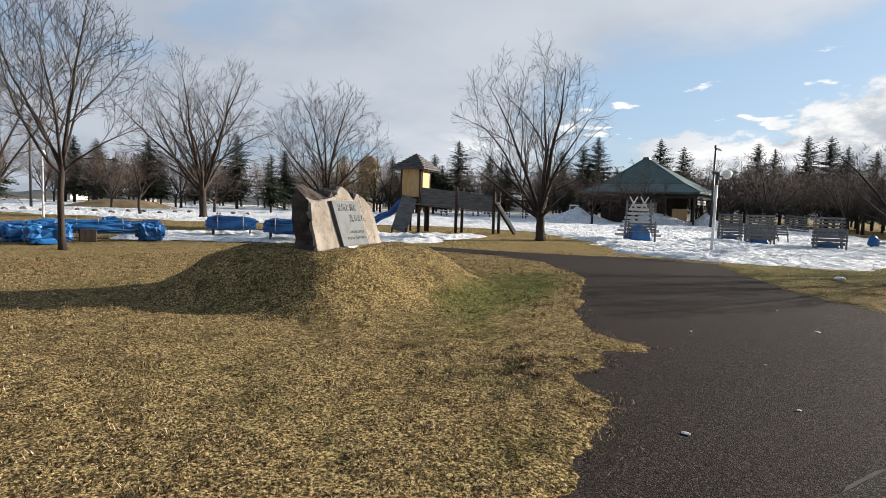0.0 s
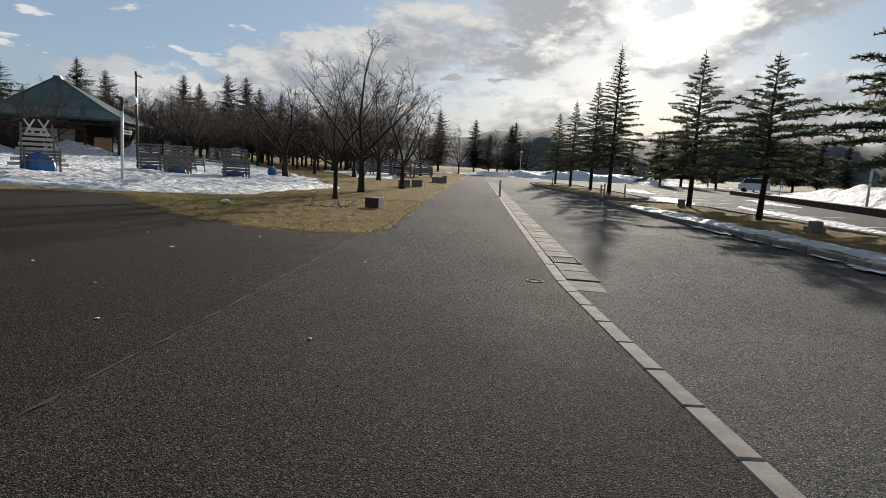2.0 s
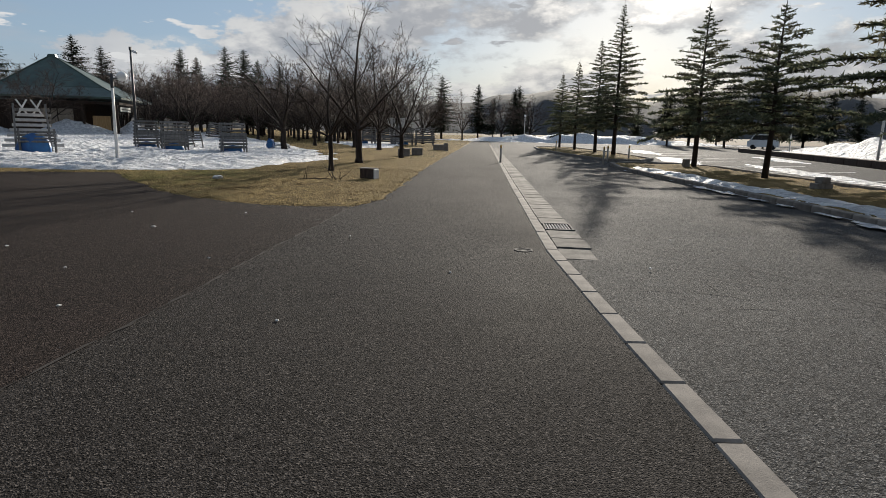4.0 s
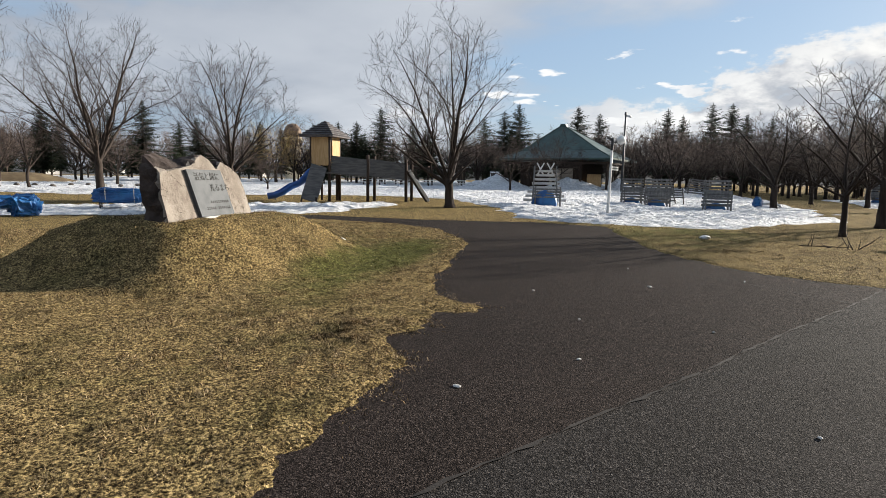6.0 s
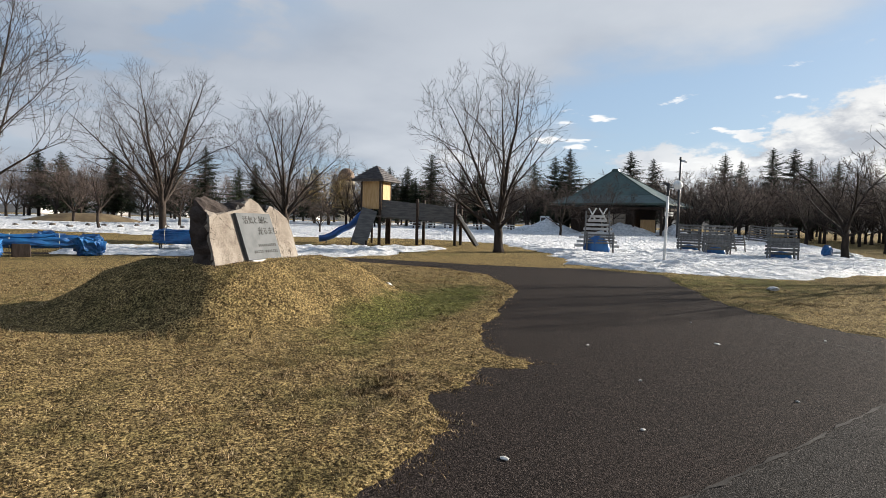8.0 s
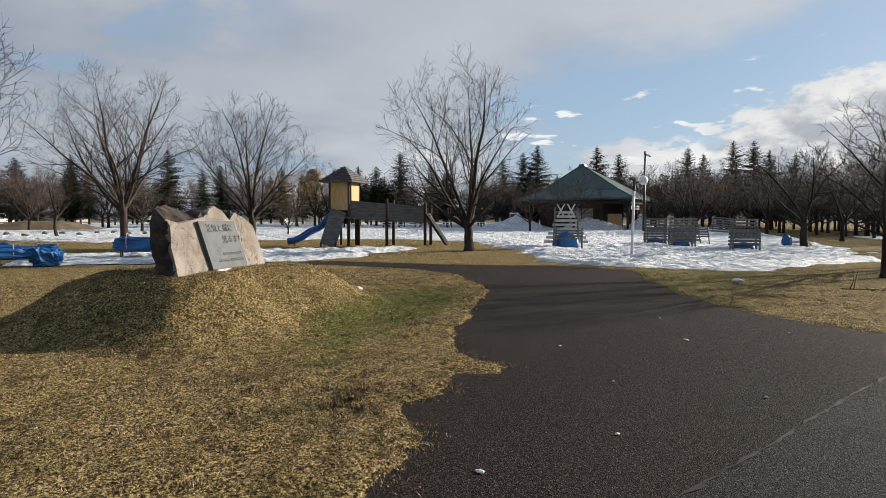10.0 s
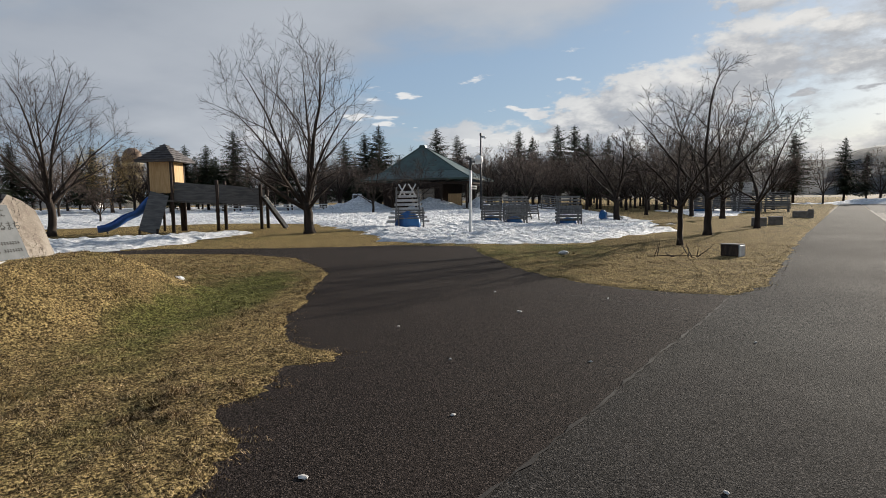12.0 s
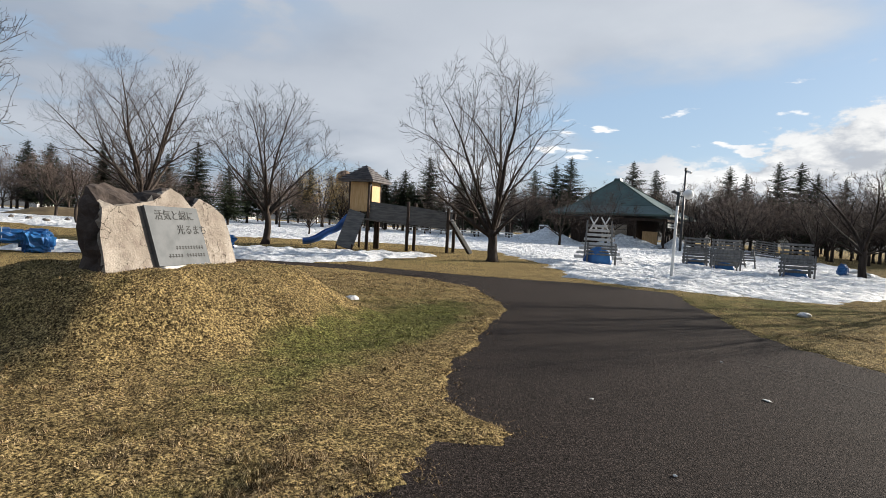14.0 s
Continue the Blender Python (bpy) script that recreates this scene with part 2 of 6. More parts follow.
def turf_build(t, b):
    v = coords(t)
    big = noise_of(t, v, 0.22, 5.0, 0.6)
    mid = noise_of(t, v, 1.6, 6.0, 0.65)
    fine = noise_of(t, v, 42.0, 4.0, 0.7)
    # the dark ends carry the shade down in the thatch
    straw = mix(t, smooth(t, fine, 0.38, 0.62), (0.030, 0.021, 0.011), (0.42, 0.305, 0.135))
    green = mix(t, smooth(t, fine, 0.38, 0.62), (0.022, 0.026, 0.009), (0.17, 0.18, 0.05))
    soil = (0.065, 0.046, 0.026)
    c = mix(t, green_fac(t, v, big, mid), straw, green)
    c = mix(t, smooth(t, mid, 0.50, 0.74, 0.0, 0.7), c, soil)
    c = mix(t, smooth(t, noise_of(t, v, 7.0, 5.0, 0.65), 0.45, 0.7, 0.0, 0.45), c, tuple(k * 0.6 for k in soil))
    # gaps between tufts: dark thatch, with its shade put into the colour
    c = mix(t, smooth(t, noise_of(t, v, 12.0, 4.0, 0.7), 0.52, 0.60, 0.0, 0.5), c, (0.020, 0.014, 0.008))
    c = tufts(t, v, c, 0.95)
    t.links.new(c, b.inputs["Base Color"])
    b.inputs["Roughness"].default_value = 1.0
    b.inputs["Specular IOR Level"].default_value = 0.02
    bump(t, b, fine, 1.0, 0.03)


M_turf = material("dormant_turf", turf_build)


def blade_build(t, b):
    g = t.nodes.new("ShaderNodeNewGeometry")
    v = coords(t)
    big = noise_of(t, v, 0.22, 5.0, 0.6)
    mid = noise_of(t, v, 1.6, 6.0, 0.65)
    r = g.outputs["Random Per Island"]
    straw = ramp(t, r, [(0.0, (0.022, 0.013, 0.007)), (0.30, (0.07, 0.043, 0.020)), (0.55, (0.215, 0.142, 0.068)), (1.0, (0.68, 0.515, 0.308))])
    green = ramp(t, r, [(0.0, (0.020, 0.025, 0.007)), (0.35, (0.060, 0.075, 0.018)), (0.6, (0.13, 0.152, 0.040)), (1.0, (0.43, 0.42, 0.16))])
    c = mix(t, green_fac(t, v, big, mid), straw, green)
    # matted tufts, gaps coloured dark for thatch and its shade; bleached or reddish straw in patches
    c = mix(t, smooth(t, noise_of(t, v, 0.8, 4.0, 0.6), 0.52, 0.68, 0.0, 0.35), c, (0.25, 0.135, 0.052))
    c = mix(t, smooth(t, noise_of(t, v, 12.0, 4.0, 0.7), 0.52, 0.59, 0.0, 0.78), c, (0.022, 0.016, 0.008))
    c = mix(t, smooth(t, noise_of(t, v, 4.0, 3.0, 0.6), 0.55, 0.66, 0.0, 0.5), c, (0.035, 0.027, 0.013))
    c = mix(t, smooth(t, noise_of(t, v, 7.0, 4.0, 0.7), 0.56, 0.66, 0.0, 0.3), c, (0.50, 0.39, 0.235))
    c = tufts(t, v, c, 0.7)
    t.links.new(c, b.inputs["Base Color"])
    b.inputs["Roughness"].default_value = 0.9
    b.inputs["Specular IOR Level"].default_value = 0.03


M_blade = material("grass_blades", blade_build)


def snow_build(t, b):
    v = coords(t)
    big = noise_of(t, v, 0.5, 4.0)
    mid = noise_of(t, v, 4.5, 6.0, 0.65)
    fine = noise_of(t, v, 40.0, 4.0)
    cups = socket(t, "ShaderNodeTexVoronoi", Scale=3.4)
    cups.feature = "SMOOTH_F1"
    t.links.new(v, cups.inputs["Vector"])
    # hollows go blue-grey, their shade mixed into the snow's colour
    c = mix(t, smooth(t, mid, 0.38, 0.62), (0.50, 0.51, 0.535), (0.78, 0.78, 0.785))
    c = mix(t, smooth(t, mathn(t, "ADD", mathn(t, "MULTIPLY", big, 0.5), mathn(t, "MULTIPLY", fine, 0.5)), 0.52, 0.66, 0.0, 0.6), c, (0.27, 0.24, 0.21))
    t.links.new(c, b.inputs["Base Color"])
    b.inputs["Roughness"].default_value = 0.75
    h = mathn(t, "ADD", mathn(t, "MULTIPLY", cups.outputs["Distance"], 1.3), mathn(t, "ADD", mid, mathn(t, "MULTIPLY", fine, 0.3)))
    bump(t, b, h, 1.0, 0.22)


M_snow = material("old_snow", snow_build)
M_bark = simple("bark", (0.024, 0.018, 0.015), (0.056, 0.043, 0.035), 6.0, 0.9, fine=45.0, bump_d=0.012, stretch=(1, 1, 0.25))
M_twig = simple("twig", (0.020, 0.0145, 0.012), (0.042, 0.031, 0.026), 9.0, 0.85, bump_d=0)
# far trees' twigs, lightened over M_twig for the belt's hazy brown
M_twig_far = simple("hazy_brown_twig", (0.075, 0.055, 0.047), (0.14, 0.108, 0.090), 1.0, 0.9, bump_d=0)
M_needle = simple("needles", (0.014, 0.021, 0.010), (0.032, 0.041, 0.019), 1.2, 0.75, fine=20.0, bump_d=0, rnd=0.25)


def thin_needles(t, b):
    """Needle sprays, grey-green lightened in place of flare haze, thin enough to let some sun through."""
    v = coords(t)
    n = noise_of(t, v, 1.2, 5.0)
    c = mix(t, smooth(t, n, 0.33, 0.67), (0.055, 0.070, 0.046), (0.118, 0.122, 0.075))
    c = mix(t, smooth(t, noise_of(t, v, 0.5, 3.0), 0.48, 0.66, 0.0, 0.5), c, (0.12, 0.085, 0.050))
    t.links.new(c, b.inputs["Base Color"])
    b.inputs["Roughness"].default_value = 0.75
    b.inputs["Specular IOR Level"].default_value = 0.15
    through_light = t.nodes.new("ShaderNodeBsdfTranslucent")
    t.links.new(c, through_light.inputs["Color"])
    both = t.nodes.new("ShaderNodeMixShader")
    both.inputs[0].default_value = 0.42
    t.links.new(b.outputs[0], both.inputs[1])
    t.links.new(through_light.outputs[0], both.inputs[2])
    t.links.new(both.outputs[0], t.nodes["Material Output"].inputs[0])


M_needle_b = material("thin_needles", thin_needles)
M_willow = simple("yellow_twigs", (0.20, 0.14, 0.05), (0.36, 0.25, 0.09), 2.0, 0.85, bump_d=0)
M_granite = simple("concrete", (0.15, 0.135, 0.12), (0.24, 0.215, 0.19), 5.0, 0.95, fine=120.0, bump_d=0.003, rnd=0.12)
M_wood_grey = simple("weathered_wood", (0.11, 0.105, 0.10), (0.20, 0.19, 0.18), 3.0, 0.85, fine=30.0, bump_d=0.003, stretch=(6, 6, 1), rnd=0.15)
M_wood_dark = simple("dark_posts", (0.035, 0.026, 0.022), (0.075, 0.055, 0.045), 3.0, 0.8, fine=30.0, bump_d=0.004, stretch=(5, 5, 1), rnd=0.1)
M_ply = simple("plywood", (0.42, 0.27, 0.13), (0.55, 0.38, 0.20), 2.0, 0.7, fine=25.0, bump_d=0.001, stretch=(8, 8, 1), rnd=0.06)
M_tarp = simple("blue_tarpaulin", (0.006, 0.055, 0.19), (0.015, 0.14, 0.36), 2.2, 0.42, fine=14.0, bump_d=0.012)
M_slide = simple("blue_plastic", (0.015, 0.08, 0.32), (0.025, 0.12, 0.42), 2.0, 0.35, bump_d=0.001)
M_white_metal = simple("white_paint", (0.54, 0.53, 0.51), (0.68, 0.67, 0.65), 4.0, 0.45, bump_d=0.0005)
M_dark_metal = simple("dark_metal", (0.03, 0.03, 0.032), (0.06, 0.06, 0.062), 5.0, 0.5, 0.4)
M_globe = simple("opal_globe", (0.72, 0.71, 0.68), (0.78, 0.77, 0.74), 3.0, 0.25, bump_d=0)
M_roof_green = simple("green_metal_roof", (0.029, 0.053, 0.044), (0.052, 0.088, 0.073), 1.2, 0.45, 0.2, fine=30.0, bump_d=0.002)
M_roof_tile = simple("grey_shingle", (0.07, 0.065, 0.068), (0.13, 0.12, 0.12), 4.0, 0.8, fine=30.0, bump_d=0.006, rnd=0.15)
M_soil = simple("soil", (0.09, 0.065, 0.04), (0.17, 0.13, 0.075), 0.7, 0.95, fine=14.0, bump_d=0.03)
# hill tones lightened a little in place of distance haze
M_hill = simple("wooded_hill_hazed", (0.055, 0.058, 0.062), (0.10, 0.098, 0.096), 0.02, 0.95, fine=0.4, bump_d=1.5)
M_paint = simple("road_marking", (0.55, 0.54, 0.52), (0.72, 0.71, 0.69), 3.0, 0.7, fine=50.0, bump_d=0.001)

# ---------------------------------------------------------------- mesh helpers


class Shape:
    """Collects vertices and faces of one part."""

    def __init__(self):
        self.v, self.f = [], []

    def add(self, verts, faces):
        o = len(self.v)
        self.v.extend(verts)
        self.f.extend(tuple(i + o for i in f) for f in faces)

    def box(self, c, s, m=None, bevel=0.0):
        """A box with chamfered edges, centre c and full size s."""
        x, y, z = (k / 2 for k in s)
        b = min(bevel, x * 0.9, y * 0.9, z * 0.9)
        bm = bmesh.new()
        bmesh.ops.create_cube(bm, size=1.0)
        for q in bm.verts:
            q.co = Vector((q.co.x * s[0], q.co.y * s[1], q.co.z * s[2]))
        if b > 0:
            bmesh.ops.bevel(bm, geom=bm.edges[:], offset=b, segments=1, affect="EDGES")
        t = Matrix.Translation(c) @ (m or Matrix())
        bm.verts.index_update()
        self.add([tuple(t @ q.co) for q in bm.verts], [[q.index for q in f.verts] for f in bm.faces])
        bm.free()

    def tube(self, pts, radii, sides=6, cap=True):
        pts = [Vector(p) for p in pts]
        rings, n = [], len(pts)
        ref = Vector((0.31, 0.95, 0.07)).normalized()
        base = len(self.v)
        for i, p in enumerate(pts):
            d = (pts[min(i + 1, n - 1)] - pts[max(i - 1, 0)]).normalized()
            r = ref if abs(d.dot(ref)) < 0.9 else Vector((1, 0, 0))
            a = d.cross(r).normalized()
            b = d.cross(a)
            for k in range(sides):
                w = 2 * math.pi * k / sides
                self.v.append(tuple(p + (a * math.cos(w) + b * math.sin(w)) * radii[i]))
        for i in range(n - 1):
            for k in range(sides):
                p, q = base + i * sides + k, base + i * sides + (k + 1) % sides
                self.f.append((p, q, q + sides, p + sides))
        if cap:
            self.f.append(tuple(base + k for k in reversed(range(sides))))
            self.f.append(tuple(base + (n - 1) * sides + k for k in range(sides)))

    def lathe(self, profile, sides=16, c=(0, 0, 0)):
        base = len(self.v)
        for r, z in profile:
            for k in range(sides):
                w = 2 * math.pi * k / sides
                self.v.append((c[0] + r * math.cos(w), c[1] + r * math.sin(w), c[2] + z))
        for i in range(len(profile) - 1):
            for k in range(sides):
                p, q = base + i * sides + k, base + i * sides + (k + 1) % sides
                self.f.append((p, q, q + sides, p + sides))
        self.f.append(tuple(base + k for k in reversed(range(sides))))
        self.f.append(tuple(base + (len(profile) - 1) * sides + k for k in range(sides)))

    def mesh(self, name, mat, flat=False):
        me = bpy.data.meshes.new(name)
        me.from_pydata(self.v, [], self.f)
        me.materials.append(mat)
        if not flat:
            me.polygons.foreach_set("use_smooth", [True] * len(me.polygons))
        me.update()
        return me


def part(name, shape, mat, parent, label="", flat=True):
    ob = new(name, shape.mesh(name, mat, flat) if isinstance(shape, Shape) else shape)
    ob.parent = parent
    if label:
        ob["label"] = label
    return ob


def thing(name, label, category, m=None, group="", kind=""):
    e = new(name)
    e.empty_display_size = 0.2
    if m is not None:
        e.matrix_world = m
    return tagged(e, label, category, group, kind)


def smoothstep(a, b, x):
    t = np.clip((x - a) / (b - a), 0, 1)
    return t * t * (3 - 2 * t)


def terrain(x, y):
    """Height of the open ground: level by the camera, rising gently into the park."""
    x, y = np.asarray(x, float), np.asarray(y, float)
    d = np.hypot(x, y)
    return np.minimum(0.010 * np.maximum(0, d - 22), 0.75) * smoothstep(0, 20, -x - 0.25 * y)


def gz(x, y):
    return float(terrain(x, y))


_rng = np.random.default_rng(5)
_PH = _rng.uniform(0, 6.28, (6, 24))
_DR = _rng.normal(0, 1, (6, 24, 2))


def wob(x, y, scale, k=0):
    """Smooth noise in about -1..1 with features of the given size."""
    s = 0
    for i in range(24):
        s = s + np.sin((x * _DR[k, i, 0] + y * _DR[k, i, 1]) * (1.6 / scale) * (1 + 0.06 * i) + _PH[k, i])
    return s / 6.0


def signed(x, y, poly):
    """Distance to the outline, positive inside."""
    px, py = np.array([p[0] for p in poly]), np.array([p[1] for p in poly])
    best = np.full(x.shape, 1e9)
    inside = np.zeros(x.shape, bool)
    for i in range(len(poly)):
        j = (i + 1) % len(poly)
        ax, ay, bx, by = px[i], py[i], px[j], py[j]
        dx, dy = bx - ax, by - ay
        t = np.clip(((x - ax) * dx + (y - ay) * dy) / (dx * dx + dy * dy + 1e-12), 0, 1)
        best = np.minimum(best, np.hypot(x - ax - t * dx, y - ay - t * dy))
        if ay != by:
            inside ^= ((ay > y) != (by > y)) & (x < (bx - ax) * (y - ay) / (by - ay) + ax)
    return np.where(inside, best, -best)


def sheet(name, mat, xs, ys, height, keep=-0.4):
    """A height field over the lines xs, ys; height gives z and the distance inside the outline."""
    X, Y = np.meshgrid(xs, ys, indexing="ij")
    Z, S = height(X, Y)
    nx, ny = X.shape
    idx = np.arange(nx * ny).reshape(nx, ny)
    q = np.stack([idx[:-1, :-1], idx[1:, :-1], idx[1:, 1:], idx[:-1, 1:]], -1).reshape(-1, 4)
    ok = (S.reshape(-1)[q] > keep).any(1)
    q = q[ok]
    used, inv = np.unique(q, return_inverse=True)
    v = np.stack([X.ravel()[used], Y.ravel()[used], Z.ravel()[used]], 1)
    me = bpy.data.meshes.new(name)
    me.from_pydata(v.tolist(), [], inv.reshape(-1, 4).tolist())
    me.materials.append(mat)
    me.polygons.foreach_set("use_smooth", [True] * len(me.polygons))
    me.update()
    return new(name, me)


def grade(lo, hi, near, step, grow):
    """Lines that lie close together near one place and spread with the distance."""
    out, p = [near], near
    s = step
    while p < hi:
        p += s
        s *= grow
        out.append(p)
    p, s = near, step
    while p > lo:
        p -= s
        s *= grow
        out.append(p)
    return np.array(sorted(out))


# ---------------------------------------------------------------- ground, paving, lawns, snow
ground = sheet("ground", M_soil, grade(-2600, 2600, 0, 3.0, 1.10), grade(-2600, 2600, 0, 3.0, 1.10),
               lambda x, y: (terrain(x, y) - 0.06, np.ones_like(x)))
tagged(ground, "bare brown earth and withered grass", "ground", kind="structure")

KERB = [(3.1, -12), (2.23, 0.0), (1.97, 2.93), (1.83, 4.4), (1.62, 7.0), (1.53, 11.5), (1.44, 16.4), (1.2, 32), (0.92, 49.4), (0.2, 95)]


def kerb_x(y):
    return np.interp(y, [p[1] for p in KERB], [p[0] for p in KERB])


def band(name, mat, left, right, ys, z, label, category):
    s = Shape()
    for y in ys:
        s.v += [(float(left(y)), float(y), z), (float(right(y)), float(y), z)]
    s.f = [(2 * i, 2 * i + 1, 2 * i + 3, 2 * i + 2) for i in range(len(ys) - 1)]
    return tagged(new(name, s.mesh(name, mat, True)), label, category, kind="structure")


ys = np.concatenate([np.arange(-25, 20, 1.0), np.arange(20, 125, 5.0)])
band("plaza", M_asphalt, lambda y: -30.0, lambda y: -1.46 + 0.012 * math.sin(y * 1.7), np.arange(-25, 19, 1.0), 0.0, "dark brownish asphalt forecourt with a fork into the park", "pavement")
band("walkway", M_walk, lambda y: -1.46 + 0.012 * math.sin(y * 1.7) - 0.25 * max(0, y - 14) / 40, lambda y: kerb_x(y) - 0.002, ys, -0.001, "coarse grey asphalt walkway beside the road", "pavement")
band("road", M_road, lambda y: kerb_x(y) + 0.15, lambda y: 75.0, ys, -0.02, "worn grey asphalt road and car park", "road")

LAWN_A = [(-2.06, 1.7), (-2.4, 2.2), (-2.65, 2.6), (-3.05, 3.2), (-3.75, 3.5), (-3.72, 3.9), (-4.3, 4.4), (-3.9, 4.78), (-4.0, 4.98), (-4.9, 5.0), (-5.8, 5.85),
          (-7.0, 7.15), (-8.8, 9.25), (-9.4, 9.7), (-11.9, 11.0), (-14.2, 11.1), (-16.6, 10.1), (-19.3, 8.0), (-23, 2.0), (-27, -6), (-27, -24), (-6, -24), (-1.5, -8), (-1.2, -2.5), (-1.6, 0.4)]
# foot of the mound: a blunt corner towards the forecourt
MOUND = [(-6.35, 2.25), (-6.5, 3.4), (-7.15, 5.2), (-8.45, 6.7), (-10.2, 6.9), (-11.6, 4.8), (-11.4, 2.2), (-10.3, 0.75), (-9.1, 0.62), (-7.6, 1.35)]


def mound_h(x, y):
    sd = np.zeros_like(x)
    for k in range(6):
        sd = sd + signed(x + 0.28 * math.cos(k * 1.047), y + 0.28 * math.sin(k * 1.047), MOUND) / 6
    sd = sd + 0.09 * wob(x, y, 1.3, 2)
    h = 0.73 * smoothstep(-0.15, 1.65, sd)
    return h * (1 + 0.04 * wob(x, y, 0.8, 1)) + 0.018 * wob(x, y, 0.3, 5) * smoothstep(0.02, 0.2, h) * (1 - smoothstep(0.6, 0.7, h))


def lawn_a(x, y):
    s = signed(x, y, LAWN_A) + 0.035 * wob(x, y, 0.22, 0) + 0.03 * wob(x, y, 0.12, 4) + 0.05 * wob(x, y, 0.9, 1)
    return np.clip(s * 0.25, -0.05, 0.022) + mound_h(x, y) + (0.010 * wob(x, y, 0.7, 3) + 0.007 * wob(x, y, 0.16, 4)) * (s > 0.1), s


lawn = sheet("lawn_west", M_turf, grade(-27.5, -1.0, -3.6, 0.045, 1.011), grade(-24, 12, 3.6, 0.045, 1.011), lawn_a)
tagged(lawn, "dormant straw-coloured lawn with a grassy mound", "grass", kind="structure")

LAWN_B = [(-1.15, 12.3), (-1.3, 10.9), (-1.45, 10.4), (-2.0, 10.22), (-2.83, 10.2), (-3.9, 10.5), (-5.6, 11.6), (-8.2, 14.2), (-9.9, 16.2), (-12.5, 15.4), (-14.3, 13.6), (-16.5, 12.2),
          (-18.6, 10.9), (-21, 8.2), (-24.5, 2.2), (-28, -8), (-60, -60), (-300, -60), (-300, 300), (-4, 300), (-2.5, 60), (-1.75, 32), (-1.42, 19)]


def lawn_b(x, y):
    s = signed(x, y, LAWN_B) + 0.07 * wob(x, y, 0.25, 0) + 0.05 * wob(x, y, 0.9, 1)
    return terrain(x, y) + np.clip(s * 0.25, -0.05, 0.022) + 0.010 * wob(x, y, 0.7, 3) * (s > 0.1), s


lawn = sheet("lawn_park", M_turf, grade(-300, -0.8, -4.0, 0.08, 1.022), grade(-60, 300, 12.0, 0.08, 1.022), lawn_b)
tagged(lawn, "withered park lawn beside the walkway", "grass", kind="structure")

SNOW_A = [(-13.8, 16.5), (-10.35, 16.9), (-8.0, 18.0), (-6.5, 21.4), (-6.3, 26), (-8.5, 33), (-13, 40), (-17, 48), (-24, 60), (-34, 72), (-60, 95), (-110, 90), (-165, 40), (-160, -48), (-90, -20), (-70, -12), (-50, -3.6), (-46, 1.4), (-39, 6.3), (-37, 14),
          (-35, 20), (-31, 23.5), (-26.5, 24), (-23, 22.5), (-19.5, 20.8), (-16, 18.7)]
SNOW_B = [(-24, 1.2), (-20.4, 8.4), (-19.0, 10.1), (-19.8, 12.6), (-21.3, 15), (-23, 17.8), (-25, 16.0), (-26, 12), (-27.5, 6), (-28, 2)]


def snow_h(poly, thick):
    def h(x, y):
        s = signed(x, y, poly) + 0.5 * wob(x, y, 2.6, 4) + 0.32 * wob(x, y, 0.6, 5)
        return terrain(x, y) + np.clip(s * 0.16, -0.06, thick) + 0.02 + (0.055 * wob(x, y, 0.42, 1) + 0.045 * wob(x, y, 1.3, 2)) * smoothstep(0.0, 1.0, s), s
    return h


snow = sheet("snow_field", M_snow, grade(-166, -5.5, -12.0, 0.13, 1.02), grade(-50, 96, 18.0, 0.13, 1.02), snow_h(SNOW_A, 0.10), keep=-0.6)
tagged(snow, "old trodden snow lying over the park lawn", "snow", kind="structure")
snow = sheet("snow_strip", M_snow, grade(-28.6, -18.2, -19.5, 0.12, 1.005), grade(0.5, 18.5, 11.0, 0.12, 1.005), snow_h(SNOW_B, 0.10), keep=-0.6)
tagged(snow, "melting strip of snow at the lawn's edge", "snow", kind="structure")

# ---------------------------------------------------------------- kerb, gutter, islands, car park


def kerb_run(name, line, label, y0, y1, top, width=0.15, piece=0.6):
    """Single kerb stones laid end to end along a line (x as a function of y)."""
    e = thing(name, label, "kerb", kind="structure")
    s = Shape()
    s.box((0, 0, 0), (width, piece - 0.012, 0.14), bevel=0.012)
    me = s.mesh("kerbstone", M_granite, True)
    y = y0
    rng = random.Random(3)
    while y < y1:
        xa, xb = float(line(y)), float(line(y + piece))
        ob = part("kerbstone", me, None, e)
        ob.matrix_world = pose((xa + xb) / 2 + width / 2, y + piece / 2, top - 0.07 + rng.uniform(-0.004, 0.004), 0, rng.uniform(-0.6, 0.6), math.degrees(-math.atan2(xb - xa, piece)))
        y += piece
    return e


kerb_run("kerb", kerb_x, "pale concrete kerb stones beside the walkway", -11.5, 62, 0.006)
M_slab = simple("worn_slab", (0.075, 0.068, 0.061), (0.155, 0.14, 0.125), 3.5, 0.95, fine=90.0, bump_d=0.005, rnd=0.22)
gutter = thing("gutter", "worn concrete gutter slabs along the kerb", "gutter", kind="structure")
s = Shape()
s.box((0, 0, 0), (0.42, 0.59, 0.06), bevel=0.008)
slab_mesh = s.mesh("slab", M_slab, True)
for i in range(78):
    y = 6.7 + 0.6 * i
    if i in (3,):
        continue
    ob = part("slab", slab_mesh, None, gutter)
    ob.matrix_world = pose(float(kerb_x(y + 0.3)) + 0.36 + 0.004, y + 0.3, -0.035 + 0.003 * ((i * 7) % 3) - (0.012 if i == 0 else 0.0), 0, 1.0, 1.0)
M_plinth_bar = simple("galvanised", (0.24, 0.235, 0.23), (0.34, 0.33, 0.32), 6.0, 0.95, 0.0, bump_d=0)
